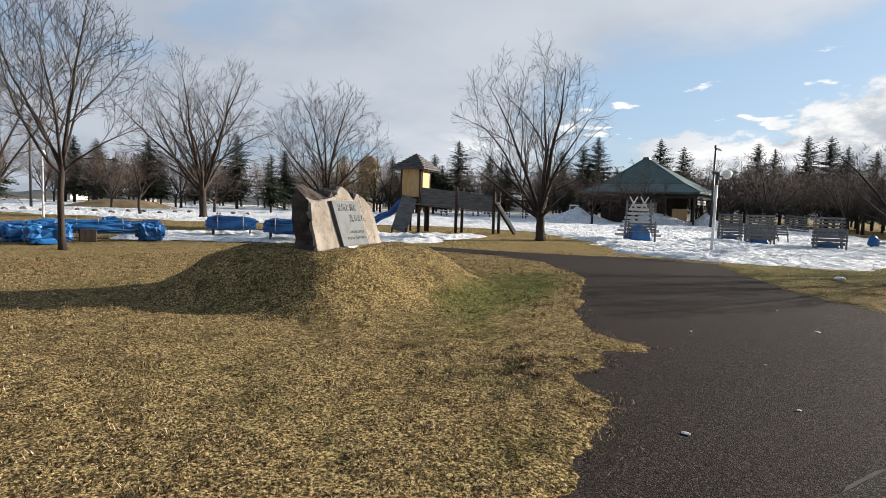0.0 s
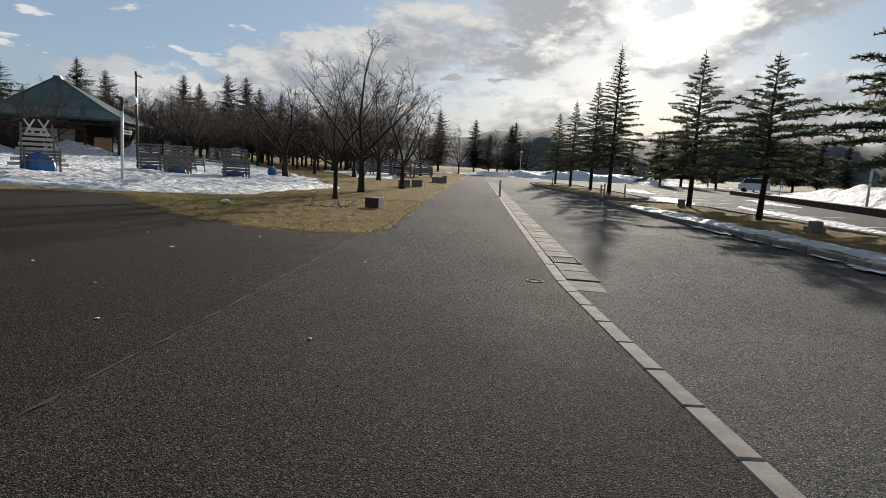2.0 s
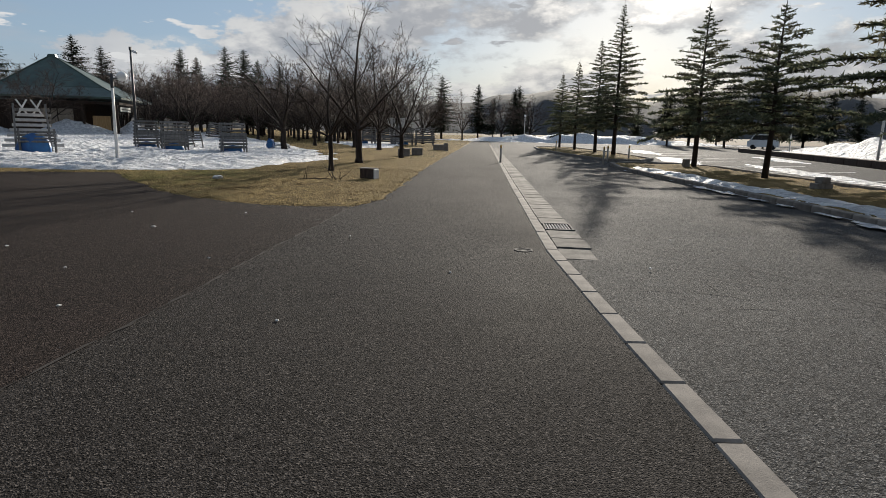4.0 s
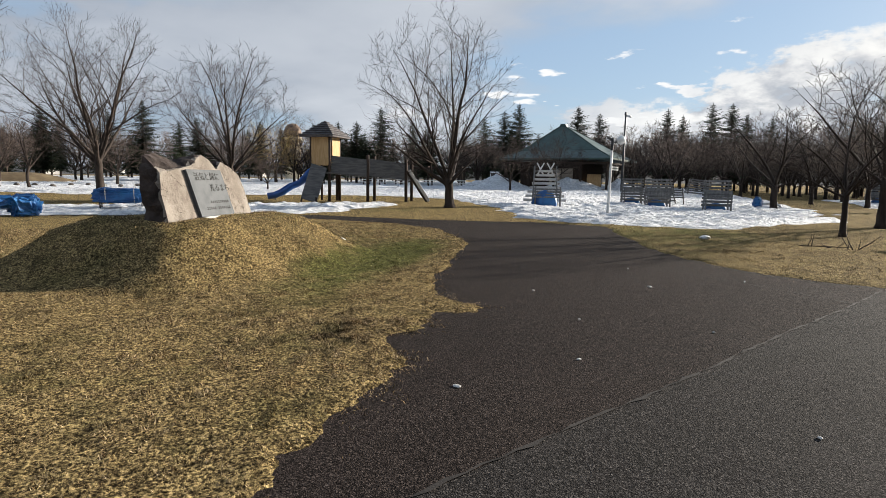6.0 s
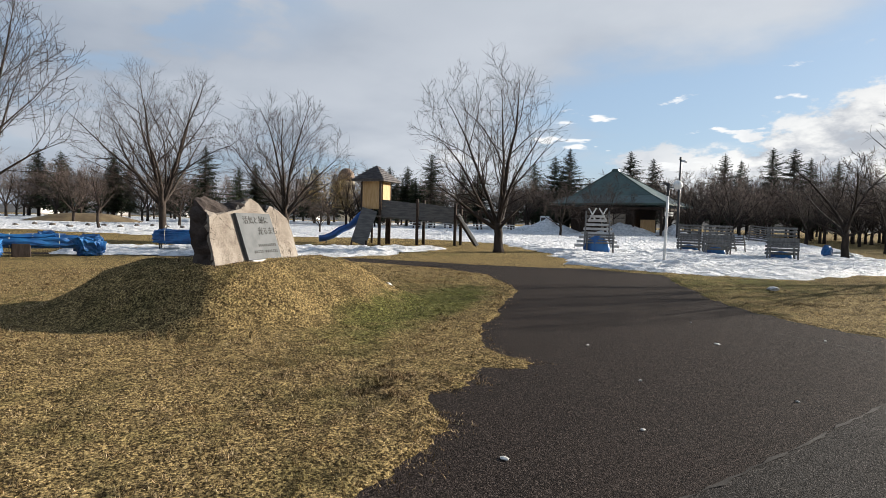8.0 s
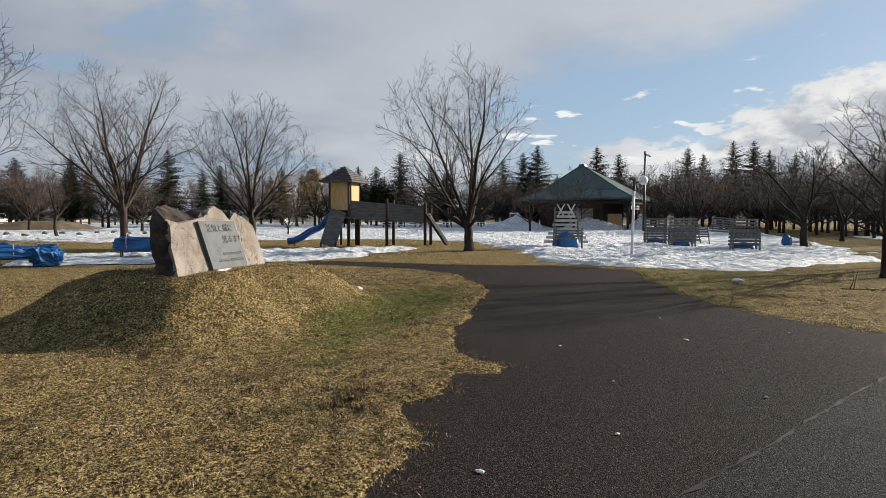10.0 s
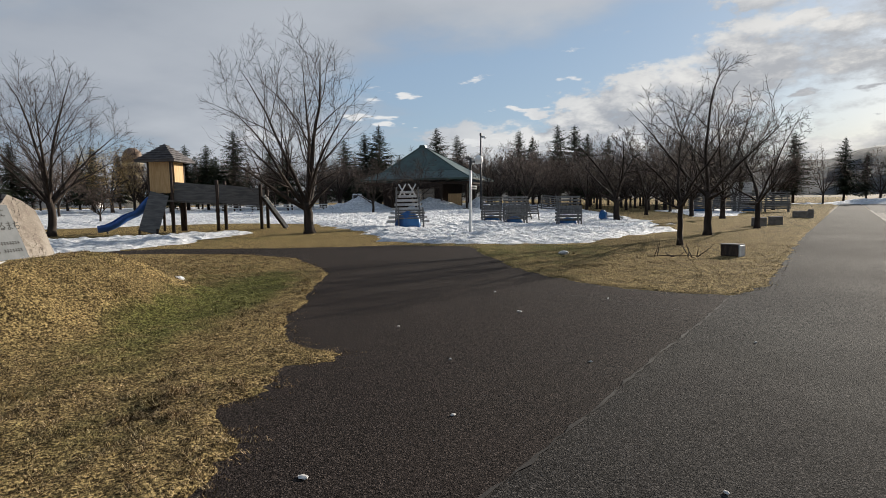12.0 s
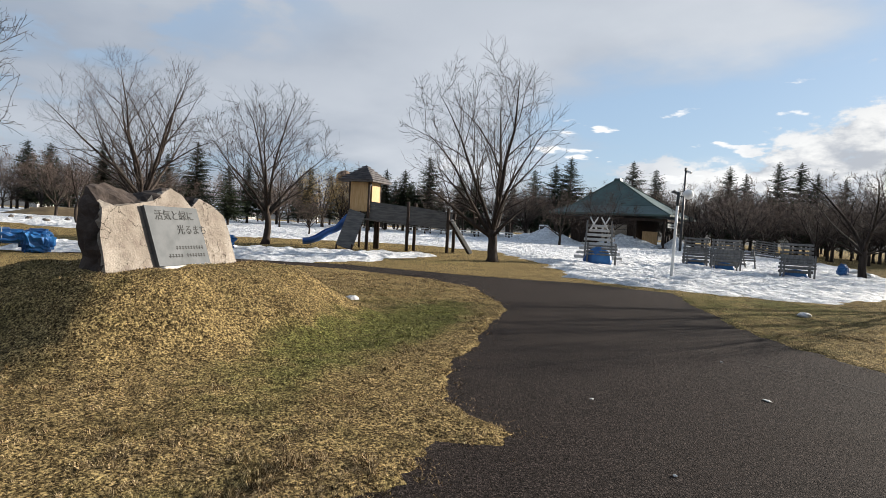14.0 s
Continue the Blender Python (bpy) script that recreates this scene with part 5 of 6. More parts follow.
for dx in (-0.28, 1.08):
    s = Shape()
    s.box((dx, -4.44, 1.2), (1.26, 0.06, 2.2), None, 0.01)
    d = part("door", s, M_door, pav, "tan wooden door leaf")
    s = Shape()
    s.tube([(dx + (0.5 if dx < 0 else -0.5), -4.52, 1.0), (dx + (0.5 if dx < 0 else -0.5), -4.52, 1.3)], [0.02, 0.02], 6)
    part("handle", s, M_dark_metal, d)
for x in (-5.7, -2.9, 2.9, 5.7):
    for y in (-5.7, 5.7):
        s = Shape()
        s.box((x, y, 1.5), (0.2, 0.2, 3.0), None, 0.02)
        part("column", s, M_timber, pav)
for y in (-2.0, 2.0):
    s = Shape()
    s.box((5.7, y, 1.5), (0.2, 0.2, 3.0), None, 0.02)
    part("column", s, M_timber, pav)
s = Shape()
s.box((0, -5.75, 2.85), (12.0, 0.16, 0.24), None, 0.01)
s.box((5.75, 0, 2.85), (0.16, 12.0, 0.24), None, 0.01)
part("eave_beam", s, M_timber, pav)
s = Shape()
s.box((3.9, -3.9, 1.0), (1.5, 0.08, 1.4), Matrix.Rotation(0.5, 4, "Z"), 0.01)
part("counter_panel", s, M_ply, pav, "bright yellow plywood counter panel")
s = Shape()
s.box((5.85, -3.2, 2.35), (0.05, 3.6, 0.42), None, 0.01)
sg = part("sign_board", s, M_white_metal, pav, "long white sign board under the eave")
s = Shape()
s.box((5.885, -3.2, 2.35), (0.012, 3.0, 0.10))
part("sign_writing", s, M_dark_metal, sg)
fl = Shape()
fl.box((0, 0, 0.06), (12.0, 12.0, 0.12), None, 0.02)
part("floor_slab", fl, M_granite, pav)

M_cabinet = simple("white_cabinet", (0.6, 0.62, 0.64), (0.72, 0.73, 0.74), 3.0, 0.4, bump_d=0.0005)
cab = thing("freezer_cabinet", "white upright cabinet beside the pavilion", "cabinet", pose(-45.5, 47.6, gz(-45.5, 47.6), 0, 0, 30))
s = Shape()
s.box((0, 0, 0.95), (0.9, 0.7, 1.9), None, 0.03)
part("body", s, M_cabinet, cab)
s = Shape()
s.box((0, -0.36, 1.1), (0.7, 0.03, 1.3), None, 0.01)
part("door", s, M_dark_metal, cab)


def pile(name, x, y, rx_, ry_, h, label, rz=0.0):
    def hh(X, Y):
        dx, dy = X - x, Y - y
        c, s_ = math.cos(radians(rz)), math.sin(radians(rz))
        r = np.sqrt(((dx * c + dy * s_) / rx_) ** 2 + ((-dx * s_ + dy * c) / ry_) ** 2) + 0.08 * wob(X, Y, 1.5, 2)
        return terrain(X, Y) + h * np.clip(1 - r, -0.2, 1) ** 1 * (1 + 0.12 * wob(X, Y, 1.2, 1)) + 0.05, 1.1 - r
    m_ = max(rx_, ry_) + 0.5
    ob = sheet(name, M_snow, np.arange(x - m_, x + m_, 0.22), np.arange(y - m_, y + m_, 0.22), hh, keep=0.0)
    return tagged(ob, label, "snow")


pile("snow_mound", -44.8, 47.2, 4.4, 2.2, 1.7, "pointed shovelled snow pile before the pavilion", 35)
pile("snow_mound", -37.3, 51.4, 3.8, 2.2, 1.5, "shovelled snow pile before the pavilion", 35)
pile("snow_mound", -33.6, 54.0, 1.9, 1.5, 1.3, "shovelled snow pile at the pavilion's corner", 35)


def slats(e, name, centre, rot, width, height, n, top_w=None, mat=None, label=""):
    """A panel of separate boards."""
    top_w = top_w or width
    for k in range(n):
        f = (k + 0.5) / n
        s = Shape()
        s.box((0, 0, -height / 2 + height * f), (width + (top_w - width) * f, 0.045, height / n * 0.56), None, 0.006)
        o = part(name, s, mat or M_wood_grey, e, label)
        o.matrix_local = Matrix.Translation(centre) @ rot


def table_stack(x, y, rz, label, tall=1.38, width=1.32, tarp=True, cross=False):
    """Slatted picnic tables tipped on end and leant together for the winter."""
    e = thing("picnic_table_stack", label, "picnic table", pose(x, y, gz(x, y) + 0.10, 0, 0, rz), "stacked picnic tables")
    lean = radians(14)
    slats(e, "slat", Vector((0, -0.34, tall / 2 + 0.12)), Matrix.Rotation(-lean, 4, "X"), width * (1.55 if cross else 1), tall, 8, width * (0.42 if cross else 0.90), M_plinth if cross else None)
    slats(e, "slat", Vector((0.05, 0.36, tall / 2 + 0.12)), Matrix.Rotation(lean, 4, "X"), width, tall, 8, width * 0.9)
    slats(e, "bench_slat", Vector((0.12, -0.98, 0.62)), Matrix.Rotation(-0.35, 4, "X"), width * 0.92, 0.55, 4)
    for sx in (-1, 1):
        for sy, top in ((-1, 0.0), (1, 0.0)):
            s = Shape()
            s.tube([(sx * width * 0.42, sy * 0.62, -0.05), (sx * width * 0.38, sy * 0.10, tall * 0.98 + (0.28 if cross else 0.03))], [0.04, 0.035], 4)
            part("leg", s, M_wood_grey, e)
        s = Shape()
        s.tube([(sx * width * 0.42 + 0.12, -1.12, -0.08), (sx * width * 0.42 + 0.12, -0.92, 0.95)], [0.04, 0.035], 4)
        part("bench_leg", s, M_wood_grey, e)
        if cross:
            for k in (-1, 1):
                s = Shape()
                s.tube([(sx * 0.22 - k * 0.12, -0.1, tall * 0.9), (sx * 0.22 + k * 0.16, -0.05, tall + 0.42)], [0.035, 0.03], 4)
                part("cross_leg", s, M_white_metal, e)
    if tarp:
        s = Shape()
        s.lathe([(0.42, 0), (0.44, 0.08), (0.36, 0.22), (0.2, 0.32), (0.02, 0.36)], 14)
        s.v = [(px * 1.15 + 0.03 * math.sin(pz * 17 + px * 9), py * 0.45 + 0.02 * math.sin(px * 13), pz - 0.02) for px, py, pz in s.v]
        o = part("tarpaulin", s, M_tarp, e, "blue tarpaulin bundle", flat=False)
        o.location = (0, -0.30 if not cross else -0.92, 0)
        if cross:
            o.scale = (1.1, 0.9, 2.3)
    return e


table_stack(-17.95, 30.9, 34, "grey slatted picnic tables tipped together on the snow")
table_stack(-15.87, 29.96, 30, "grey slatted picnic tables stacked beside others on the snow")
table_stack(-16.75, 32.1, 70, "grey slatted picnic tables leant together behind two others", tarp=False)
table_stack(-12.39, 29.43, 24, "grey slatted picnic tables stacked apart on the snow")
ts = table_stack(-18.95, 24.2, 40, "pale slatted picnic tables propped upright round a blue tarpaulin", 1.75, 1.25, True, True)
ts.scale = (1.18, 1.10, 1.0)
for k in range(4):
    table_stack(-11.6 + 2.05 * k, 56.5 - 0.4 * k, 8 - 2 * k, "long row of picnic tables stacked beside the walkway", 1.5, 1.95, k % 2 == 0)
wp = thing("white_panel", "pair of white boards standing behind stacked tables", "panel", pose(-8.6, 58.5, 0, 0, 0, 5))
for k in (-1, 1):
    s = Shape()
    s.box((0.45 * k, 0.0, 1.3), (0.75, 0.06, 2.6), Matrix.Rotation(0.12 * k, 4, "Y"), 0.01)
    part("board", s, M_white_metal, wp)
lp = thing("leaning_board", "pale slatted board leaning far off by the trees", "board", pose(-24.6, 53.0, gz(-24.6, 53), 0, 0, 30))
slats(lp, "slat", Vector((0, 0, 0.85)), Matrix.Rotation(-0.6, 4, "X") @ Matrix.Rotation(0.12, 4, "Y"), 2.2, 1.7, 7, 1.6)
for sx in (-0.8, 0.8):
    s = Shape()
    s.tube([(sx, 0.9, 0), (sx * 0.8, 0.4, 1.6)], [0.05, 0.05], 4)
    part("leg", s, M_wood_grey, lp)

# long low pergola with railings behind the tall cherry tree
pg = thing("pergola", "dark timber pergola with white rails across the snow", "pergola", pose(-55, 43.4, gz(-55, 43.4), 0, 0, 40))
for k in range(7):
    for yy in (-1.2, 1.2):
        s = Shape()
        s.box((-6 + 2 * k, yy, 1.1), (0.16, 0.16, 2.2), None, 0.01)
        part("post", s, M_timber, pg)
    s = Shape()
    s.box((-6 + 2 * k, 0, 2.34), (0.12, 3.2, 0.14), None, 0.01)
    part("rafter", s, M_timber, pg)
for yy in (-1.2, 1.2):
    s = Shape()
    s.box((0, yy, 2.2), (13.2, 0.14, 0.18), None, 0.01)
    part("beam", s, M_timber, pg)
for zz in (0.45, 0.75):
    s = Shape()
    s.box((0, -1.35, zz), (13.0, 0.06, 0.10), None, 0.01)
    part("rail", s, M_white_metal, pg, "white rail")

# ---------------------------------------------------------------- lamps and poles


def globe_lamp(x, y, h, label, lean=0.0, arm=True):
    e = thing("park_lamp", label, "lamp", pose(x, y, gz(x, y), 0, lean, 0), "park lamps")
    s = Shape()
    s.lathe([(0.062, -0.1), (0.058, 0.3), (0.05, h * 0.62), (0.044, h - 0.35)], 12)
    part("pole", s, M_white_metal, e, "white painted pole", flat=False)
    if arm:
        s = Shape()
        s.lathe([(0.05, h - 0.35), (0.055, h - 0.3), (0.055, h + 0.12), (0.03, h + 0.16)], 12)
        part("collar", s, M_dark_metal, e, "dark metal collar", flat=False)
        s = Shape()
        s.tube([(0, 0, h - 0.02), (0.17, 0.2, h + 0.0)], [0.025, 0.025], 6)
        part("bracket", s, M_dark_metal, e)
        s = Shape()
        s.tube([(0, 0, h + 0.06), (-0.12, -0.12, h + 0.16), (-0.16, -0.15, h + 0.10)], [0.05, 0.07, 0.05], 8)
        part("speaker", s, M_dark_metal, e)
        gc = (0.23, 0.26, h + 0.08)
    else:
        gc = (0, 0, h - 0.12)
    s = Shape()
    r = 0.18
    s.lathe([(r * math.sin(math.pi * k / 12) + 0.002, gc[2] - r * math.cos(math.pi * k / 12)) for k in range(13)], 18, (gc[0], gc[1], 0))
    part("globe", s, M_globe, e, "round opal glass globe", flat=False)
    return e


globe_lamp(-12.96, 20.95, 3.0, "white park lamp with a round globe standing in snow", 1.2)
globe_lamp(-42.0, -1.1, 3.95, "white park lamp with a globe on the lawn", 0, False)
globe_lamp(6.0, 94.0, 4.2, "distant globe lamp by the snow ridge", 0, False)
pl_ = thing("utility_pole", "tall dark pole with a floodlight head in the park", "pole", pose(-30.6, 49.9, gz(-30.6, 49.9), 0, 0.4, 0) @ Matrix.Scale(1.2, 4))
s = Shape()
s.lathe([(0.10, -0.1), (0.09, 2.5), (0.065, 6.2)], 10)
part("shaft", s, M_dark_metal, pl_, flat=False)
s = Shape()
s.box((0.22, 0.1, 6.05), (0.42, 0.2, 0.16), Matrix.Rotation(0.35, 4, "Y"), 0.03)
part("floodlight", s, M_white_metal, pl_, "pale floodlight head")
s = Shape()
s.box((0, 0, 6.25), (0.16, 0.16, 0.25), None, 0.02)
part("junction_box", s, M_dark_metal, pl_)
pl2 = thing("utility_pole", "grey utility pole with cross arms beyond the lawn", "pole", pose(-62, -2.4, gz(-62, -2.4)))
s = Shape()
s.lathe([(0.12, -0.1), (0.09, 8.0)], 10)
part("shaft", s, M_dark_metal, pl2, flat=False)
for z in (7.7, 7.2):
    s = Shape()
    s.box((0, 0, z), (0.1, 1.8, 0.1))
    part("cross_arm", s, M_dark_metal, pl2)

# ---------------------------------------------------------------- tarpaulined things on the west lawn


def bundle(parent, name, c, size, seed, label=""):
    """A wrapped, creased bundle."""
    bm = bmesh.new()
    bmesh.ops.create_icosphere(bm, subdivisions=4, radius=1.0)
    off = Vector((seed * 3.1, seed * 1.7, 0))
    for v in bm.verts:
        q = v.co
        sq = Vector([math.copysign(abs(k) ** 0.62, k) for k in q])
        n0 = noise.noise(q * 1.6 + off) * 0.22 + abs(noise.noise(q * 3.6 + off)) * 0.34 + abs(noise.noise(q * 8.0 + off)) * 0.18
        sq *= 1.0 + n0 - 0.12
        v.co = Vector((sq.x * size[0] / 2, sq.y * size[1] / 2, max(sq.z, -0.98) * size[2] / 2))
    me = bpy.data.meshes.new(name)
    bm.to_mesh(me)
    bm.free()
    me.materials.append(M_tarp)
    o = part(name, me, None, parent, label)
    o.location = c
    return o


M_rope = simple("pale_rope", (0.5, 0.48, 0.42), (0.6, 0.58, 0.5), 20, 0.9, bump_d=0)


def rope(parent, c, ry_, rz_):
    s = Shape()
    pts = [(c[0], c[1] + ry_ * math.cos(a), c[2] + rz_ * math.sin(a)) for a in np.linspace(0, 2 * math.pi, 15)]
    s.tube(pts, [0.014] * 15, 4, False)
    return part("rope", s, M_rope, parent, "pale tie rope")


def wrapped_bench(x, y, rz):
    e = thing("wrapped_bench", "park bench wrapped in blue tarpaulin and tied with rope", "bench", pose(x, y, gz(x, y) + 0.06, 0, 0, rz), "wrapped benches")
    bundle(e, "tarpaulin", (0, 0, 0.50), (1.8, 0.6, 0.58), 3)
    for dx in (-0.5, 0.45):
        rope(e, (dx, 0, 0.56), 0.36, 0.38)
    for dx in (-0.7, 0.7):
        for dy in (-0.2, 0.2):
            s = Shape()
            s.tube([(dx, dy, -0.1), (dx, dy, 0.4)], [0.03, 0.03], 6)
            part("leg", s, M_dark_metal, e)
    return e


wrapped_bench(-24.1, 5.5, 72)
wrapped_bench(-21.5, 7.0, 66)
ss = thing("wrapped_seesaw", "seesaw wrapped in crumpled blue tarpaulin on the lawn", "playground", pose(-22.0, 0.4, 0.02, 0, 0, 0))
bundle(ss, "end_wrap", (0.9, -0.95, 0.33), (1.1, 1.2, 0.74), 5)
bundle(ss, "end_wrap", (-0.3, -1.75, 0.30), (1.0, 0.9, 0.66), 8)
bundle(ss, "beam_wrap", (-0.25, 0.30, 0.48), (0.55, 2.9, 0.46), 11)
bundle(ss, "middle_wrap", (-0.4, 0.75, 0.52), (0.5, 0.6, 0.55), 14)
bundle(ss, "end_wrap", (-0.35, 1.95, 0.33), (0.85, 0.8, 0.72), 17)
for dy in (-0.2, 0.4, 1.1):
    o = rope(ss, (0, 0, 0), 0.26, 0.26)
    o.matrix_local = pose(-0.25, dy, 0.48, 0, 0, 90)
s = Shape()
s.box((-0.1, 0.1, 0.2), (0.3, 0.5, 0.45), None, 0.03)
part("pivot_base", s, M_wood_dark, ss)
sr = thing("wrapped_spring_rider", "small spring rider wrapped in blue sheet on snow", "playground", pose(-12.3, 34.4, gz(-12.3, 34.4) + 0.1))
bundle(sr, "tarpaulin", (0, 0, 0.28), (0.42, 0.45, 0.52), 21)
s = Shape()
s.tube([(0.1, 0.3, 0.2), (0.7, 0.5, 0.25), (1.0, 0.55, 0.1)], [0.06, 0.08, 0.05], 8)
part("handle_frame", s, M_white_metal, sr)

# ---------------------------------------------------------------- blocks, stubs, posts


def block(name, label, x, y, z, size, rz, category="concrete block", group=""):
    s = Shape()
    s.box((0, 0, size[2] / 2), size, None, 0.018)
    o = new(name, s.mesh(name, M_granite, True))
    o.matrix_world = pose(x, y, z, 0, 0, rz)
    return tagged(o, label, category, group)


lb = thing("light_block", "low dark box with one white end on the verge", "ground light", pose(-2.42, 16.2, 0.02, 0, 0, -20))
s = Shape()
s.box((0, 0, 0.13), (0.44, 0.24, 0.26), None, 0.012)
part("body", s, M_wood_dark, lb)
s = Shape()
s.box((0.235, 0, 0.13), (0.03, 0.24, 0.27), None, 0.006)
part("end_plate", s, M_white_metal, lb, "white end plate")
s = Shape()
s.box((0.0, 0, 0.275), (0.46, 0.26, 0.03), None, 0.008)
part("top_plate", s, M_granite, lb, "grey top plate")
block("concrete_block", "grey concrete block on the verge beside the walkway", -3.7, 31.0, 0.0, (0.62, 0.4, 0.42), 8, group="verge blocks")
block("concrete_block", "grey concrete block on the verge beside the walkway", -3.2, 32.6, 0.0, (0.6, 0.4, 0.42), 8, group="verge blocks")
block("concrete_block", "grey concrete block further up the verge", -2.9, 42.5, 0.0, (0.8, 0.4, 0.42), 8, group="verge blocks")
block("concrete_block", "upright concrete block further up the verge", -2.3, 41.5, 0.0, (0.3, 0.3, 0.55), 8, group="verge blocks")
block("island_stub", "square concrete stub on the traffic island", 9.2, 25.8, 0.06, (0.24, 0.24, 0.34), 10, "bollard")
st = thing("stacked_blocks", "three concrete blocks stacked on the traffic island", "concrete block", pose(9.5, 16.1, 0.07, 0, 0, 24) @ Matrix.Scale(0.68, 4))
for c in ((-0.22, 0, 0.11), (0.22, 0.02, 0.11), (0.02, 0.0, 0.33)):
    s = Shape()
    s.box(c, (0.42, 0.34, 0.22), None, 0.02)
    part("block", s, M_granite, st)
M_amber = simple("amber_band", (0.55, 0.30, 0.05), (0.65, 0.38, 0.08), 5, 0.4, bump_d=0)
for x, y in ((8.5, 33.2), (6.0, 47.0), (6.9, 30.9), (6.2, 28.2), (1.36, 27.0)):
    e = thing("bollard", "slim pale bollard with an amber reflector band", "bollard", pose(x, y, 0.02), "road bollards")
    s = Shape()
    s.lathe([(0.045, -0.05), (0.045, 0.62), (0.04, 0.66)], 10)
    part("post", s, M_plinth, e, flat=False)
    s = Shape()
    s.lathe([(0.047, 0.64), (0.047, 0.74), (0.03, 0.78), (0.0, 0.785)], 10)
    part("reflector", s, M_amber, e, "amber reflector", flat=False)
for x, y in ((19.8, 30.5), (30.5, 61)):
    s = Shape()
    s.lathe([(0.06, 0), (0.055, 2.6), (0.05, 2.62)], 10)
    o = tagged(new("sign_post", s.mesh("sign_post", M_white_metal)), "white post at the edge of the car park", "post")
    o.location = (x, y, -0.02)

# leafless trees at the west end of the lawn
for x, y, rz, k in ((-27.5, -2.6, 60, 0.85), (-33, -6.5, 10, 0.95), (-40, -5.2, 200, 0.9)):
    again(far_b, x, y, rz, k)

# white van beyond the snow heap
M_vanw = simple("van_paint", (0.70, 0.71, 0.72), (0.76, 0.77, 0.78), 1.0, 0.25, bump_d=0)
M_glass = simple("dark_glass", (0.012, 0.014, 0.016), (0.02, 0.022, 0.024), 1.0, 0.08, bump_d=0)
M_rubber = simple("rubber", (0.015, 0.015, 0.015), (0.025, 0.025, 0.025), 5.0, 0.85, bump_d=0)
van = thing("van", "small white van parked by the verge", "van", pose(34.0, 74.6, 0.0, 0, 0, 150))
s = Shape()
prof = [(-1.7, 0.3), (1.7, 0.3), (1.7, 0.95), (1.45, 1.05), (1.0, 1.82), (-1.6, 1.85), (-1.7, 1.2)]
s.add([(x, y, z) for y in (-0.72, 0.72) for x, z in prof], [tuple(reversed(range(7))), tuple(range(7, 14))] + [(i, (i + 1) % 7, (i + 1) % 7 + 7, i + 7) for i in range(7)])
part("body", s, M_vanw, van)
for y in (-0.73, 0.73):
    s = Shape()
    s.add([(x, y + d, z) for d in (-0.01, 0.01) for x, z in ((-1.5, 1.15), (1.25, 1.15), (0.95, 1.7), (-1.5, 1.7))], [(0, 1, 2, 3), (7, 6, 5, 4), (0, 4, 5, 1), (1, 5, 6, 2), (2, 6, 7, 3), (3, 7, 4, 0)])
    part("side_window", s, M_glass, van)
    for x in (-1.05, 1.05):
        s = Shape()
        s.lathe([(0.16, -0.08), (0.27, -0.09), (0.28, 0), (0.27, 0.09), (0.16, 0.08)], 16)
        w_ = part("wheel", s, M_rubber, van, flat=False)
        w_.matrix_local = pose(x, y * 0.92, 0.28, 90, 0, 0)
s = Shape()
s.add([(1.47, -0.62, 1.07), (1.47, 0.62, 1.07), (1.05, 0.58, 1.76), (1.05, -0.58, 1.76)], [(0, 1, 2, 3)])
part("windscreen", s, M_glass, van)

# ---------------------------------------------------------------- far fields: hump, stones, silo, houses


def hump(x, y):
    r = np.hypot((x + 69.6) / 4.0, (y - 5.2) / 6.8)
    return terrain(x, y) + 0.95 * (1 - smoothstep(0.2, 1.0, r)) + 0.03 * wob(x, y, 1.0, 1), 1 - r


hb = sheet("flower_mound", M_soil, np.arange(-75, -64, 0.3), np.arange(-3, 13, 0.3), hump, keep=0.0)
tagged(hb, "low brown planting mound bare of snow", "mound", kind="structure")
M_field_stone = simple("field_stone", (0.07, 0.06, 0.055), (0.15, 0.13, 0.11), 4, 0.9, bump_d=0.01)
for i in range(16):
    w_ = radians(94.0 - 18.5 * i / 15)
    d = 53 + 2.5 * math.sin(i * 1.9)
    bm = bmesh.new()
    bmesh.ops.create_icosphere(bm, subdivisions=2, radius=0.22)
    for v in bm.verts:
        v.co += noise.noise_vector(v.co * 4 + Vector((i * 5, 0, 0))) * 0.09
        v.co.z *= 0.75
    me = bpy.data.meshes.new("stone")
    bm.to_mesh(me)
    bm.free()
    me.materials.append(M_field_stone)
    o = tagged(new("border_stone", me), "dark border stone poking out of the snow", "stone", "border stones")
    px, py = -math.sin(w_) * d, math.cos(w_) * d
    o.location = (px, py, gz(px, py) + 0.16)
M_beige = simple("beige_render", (0.46, 0.39, 0.28), (0.56, 0.49, 0.37), 0.4, 0.85, fine=4.0, bump_d=0.01)
M_dome = simple("brown_dome", (0.16, 0.11, 0.08), (0.22, 0.16, 0.12), 0.6, 0.7, fine=6.0, bump_d=0.01)
silo = thing("observation_tower", "distant beige round tower with a brown dome", "tower", pose(-125, 61.7, 0.5))
s = Shape()
s.lathe([(1.9, -1), (1.9, 9.5), (2.1, 9.6), (2.1, 10.0)], 20)
part("shaft", s, M_beige, silo, flat=False)
s = Shape()
s.lathe([(2.0, 10.0), (2.0, 11.2), (1.7, 12.2), (0.9, 13.0), (0.05, 13.2)], 20)
part("dome", s, M_dome, silo, "brown metal dome", flat=False)
for k in range(8):
    s = Shape()
    s.box((1.9 * math.cos(k * 0.785), 1.9 * math.sin(k * 0.785), 8.6), (0.5, 0.5, 1.2), Matrix.Rotation(k * 0.785, 4, "Z"))
    part("window", s, M_glass, silo)
rng = random.Random(9)
M_wall = simple("house_wall", (0.42, 0.40, 0.38), (0.55, 0.53, 0.5), 0.5, 0.85, bump_d=0, rnd=0.2)
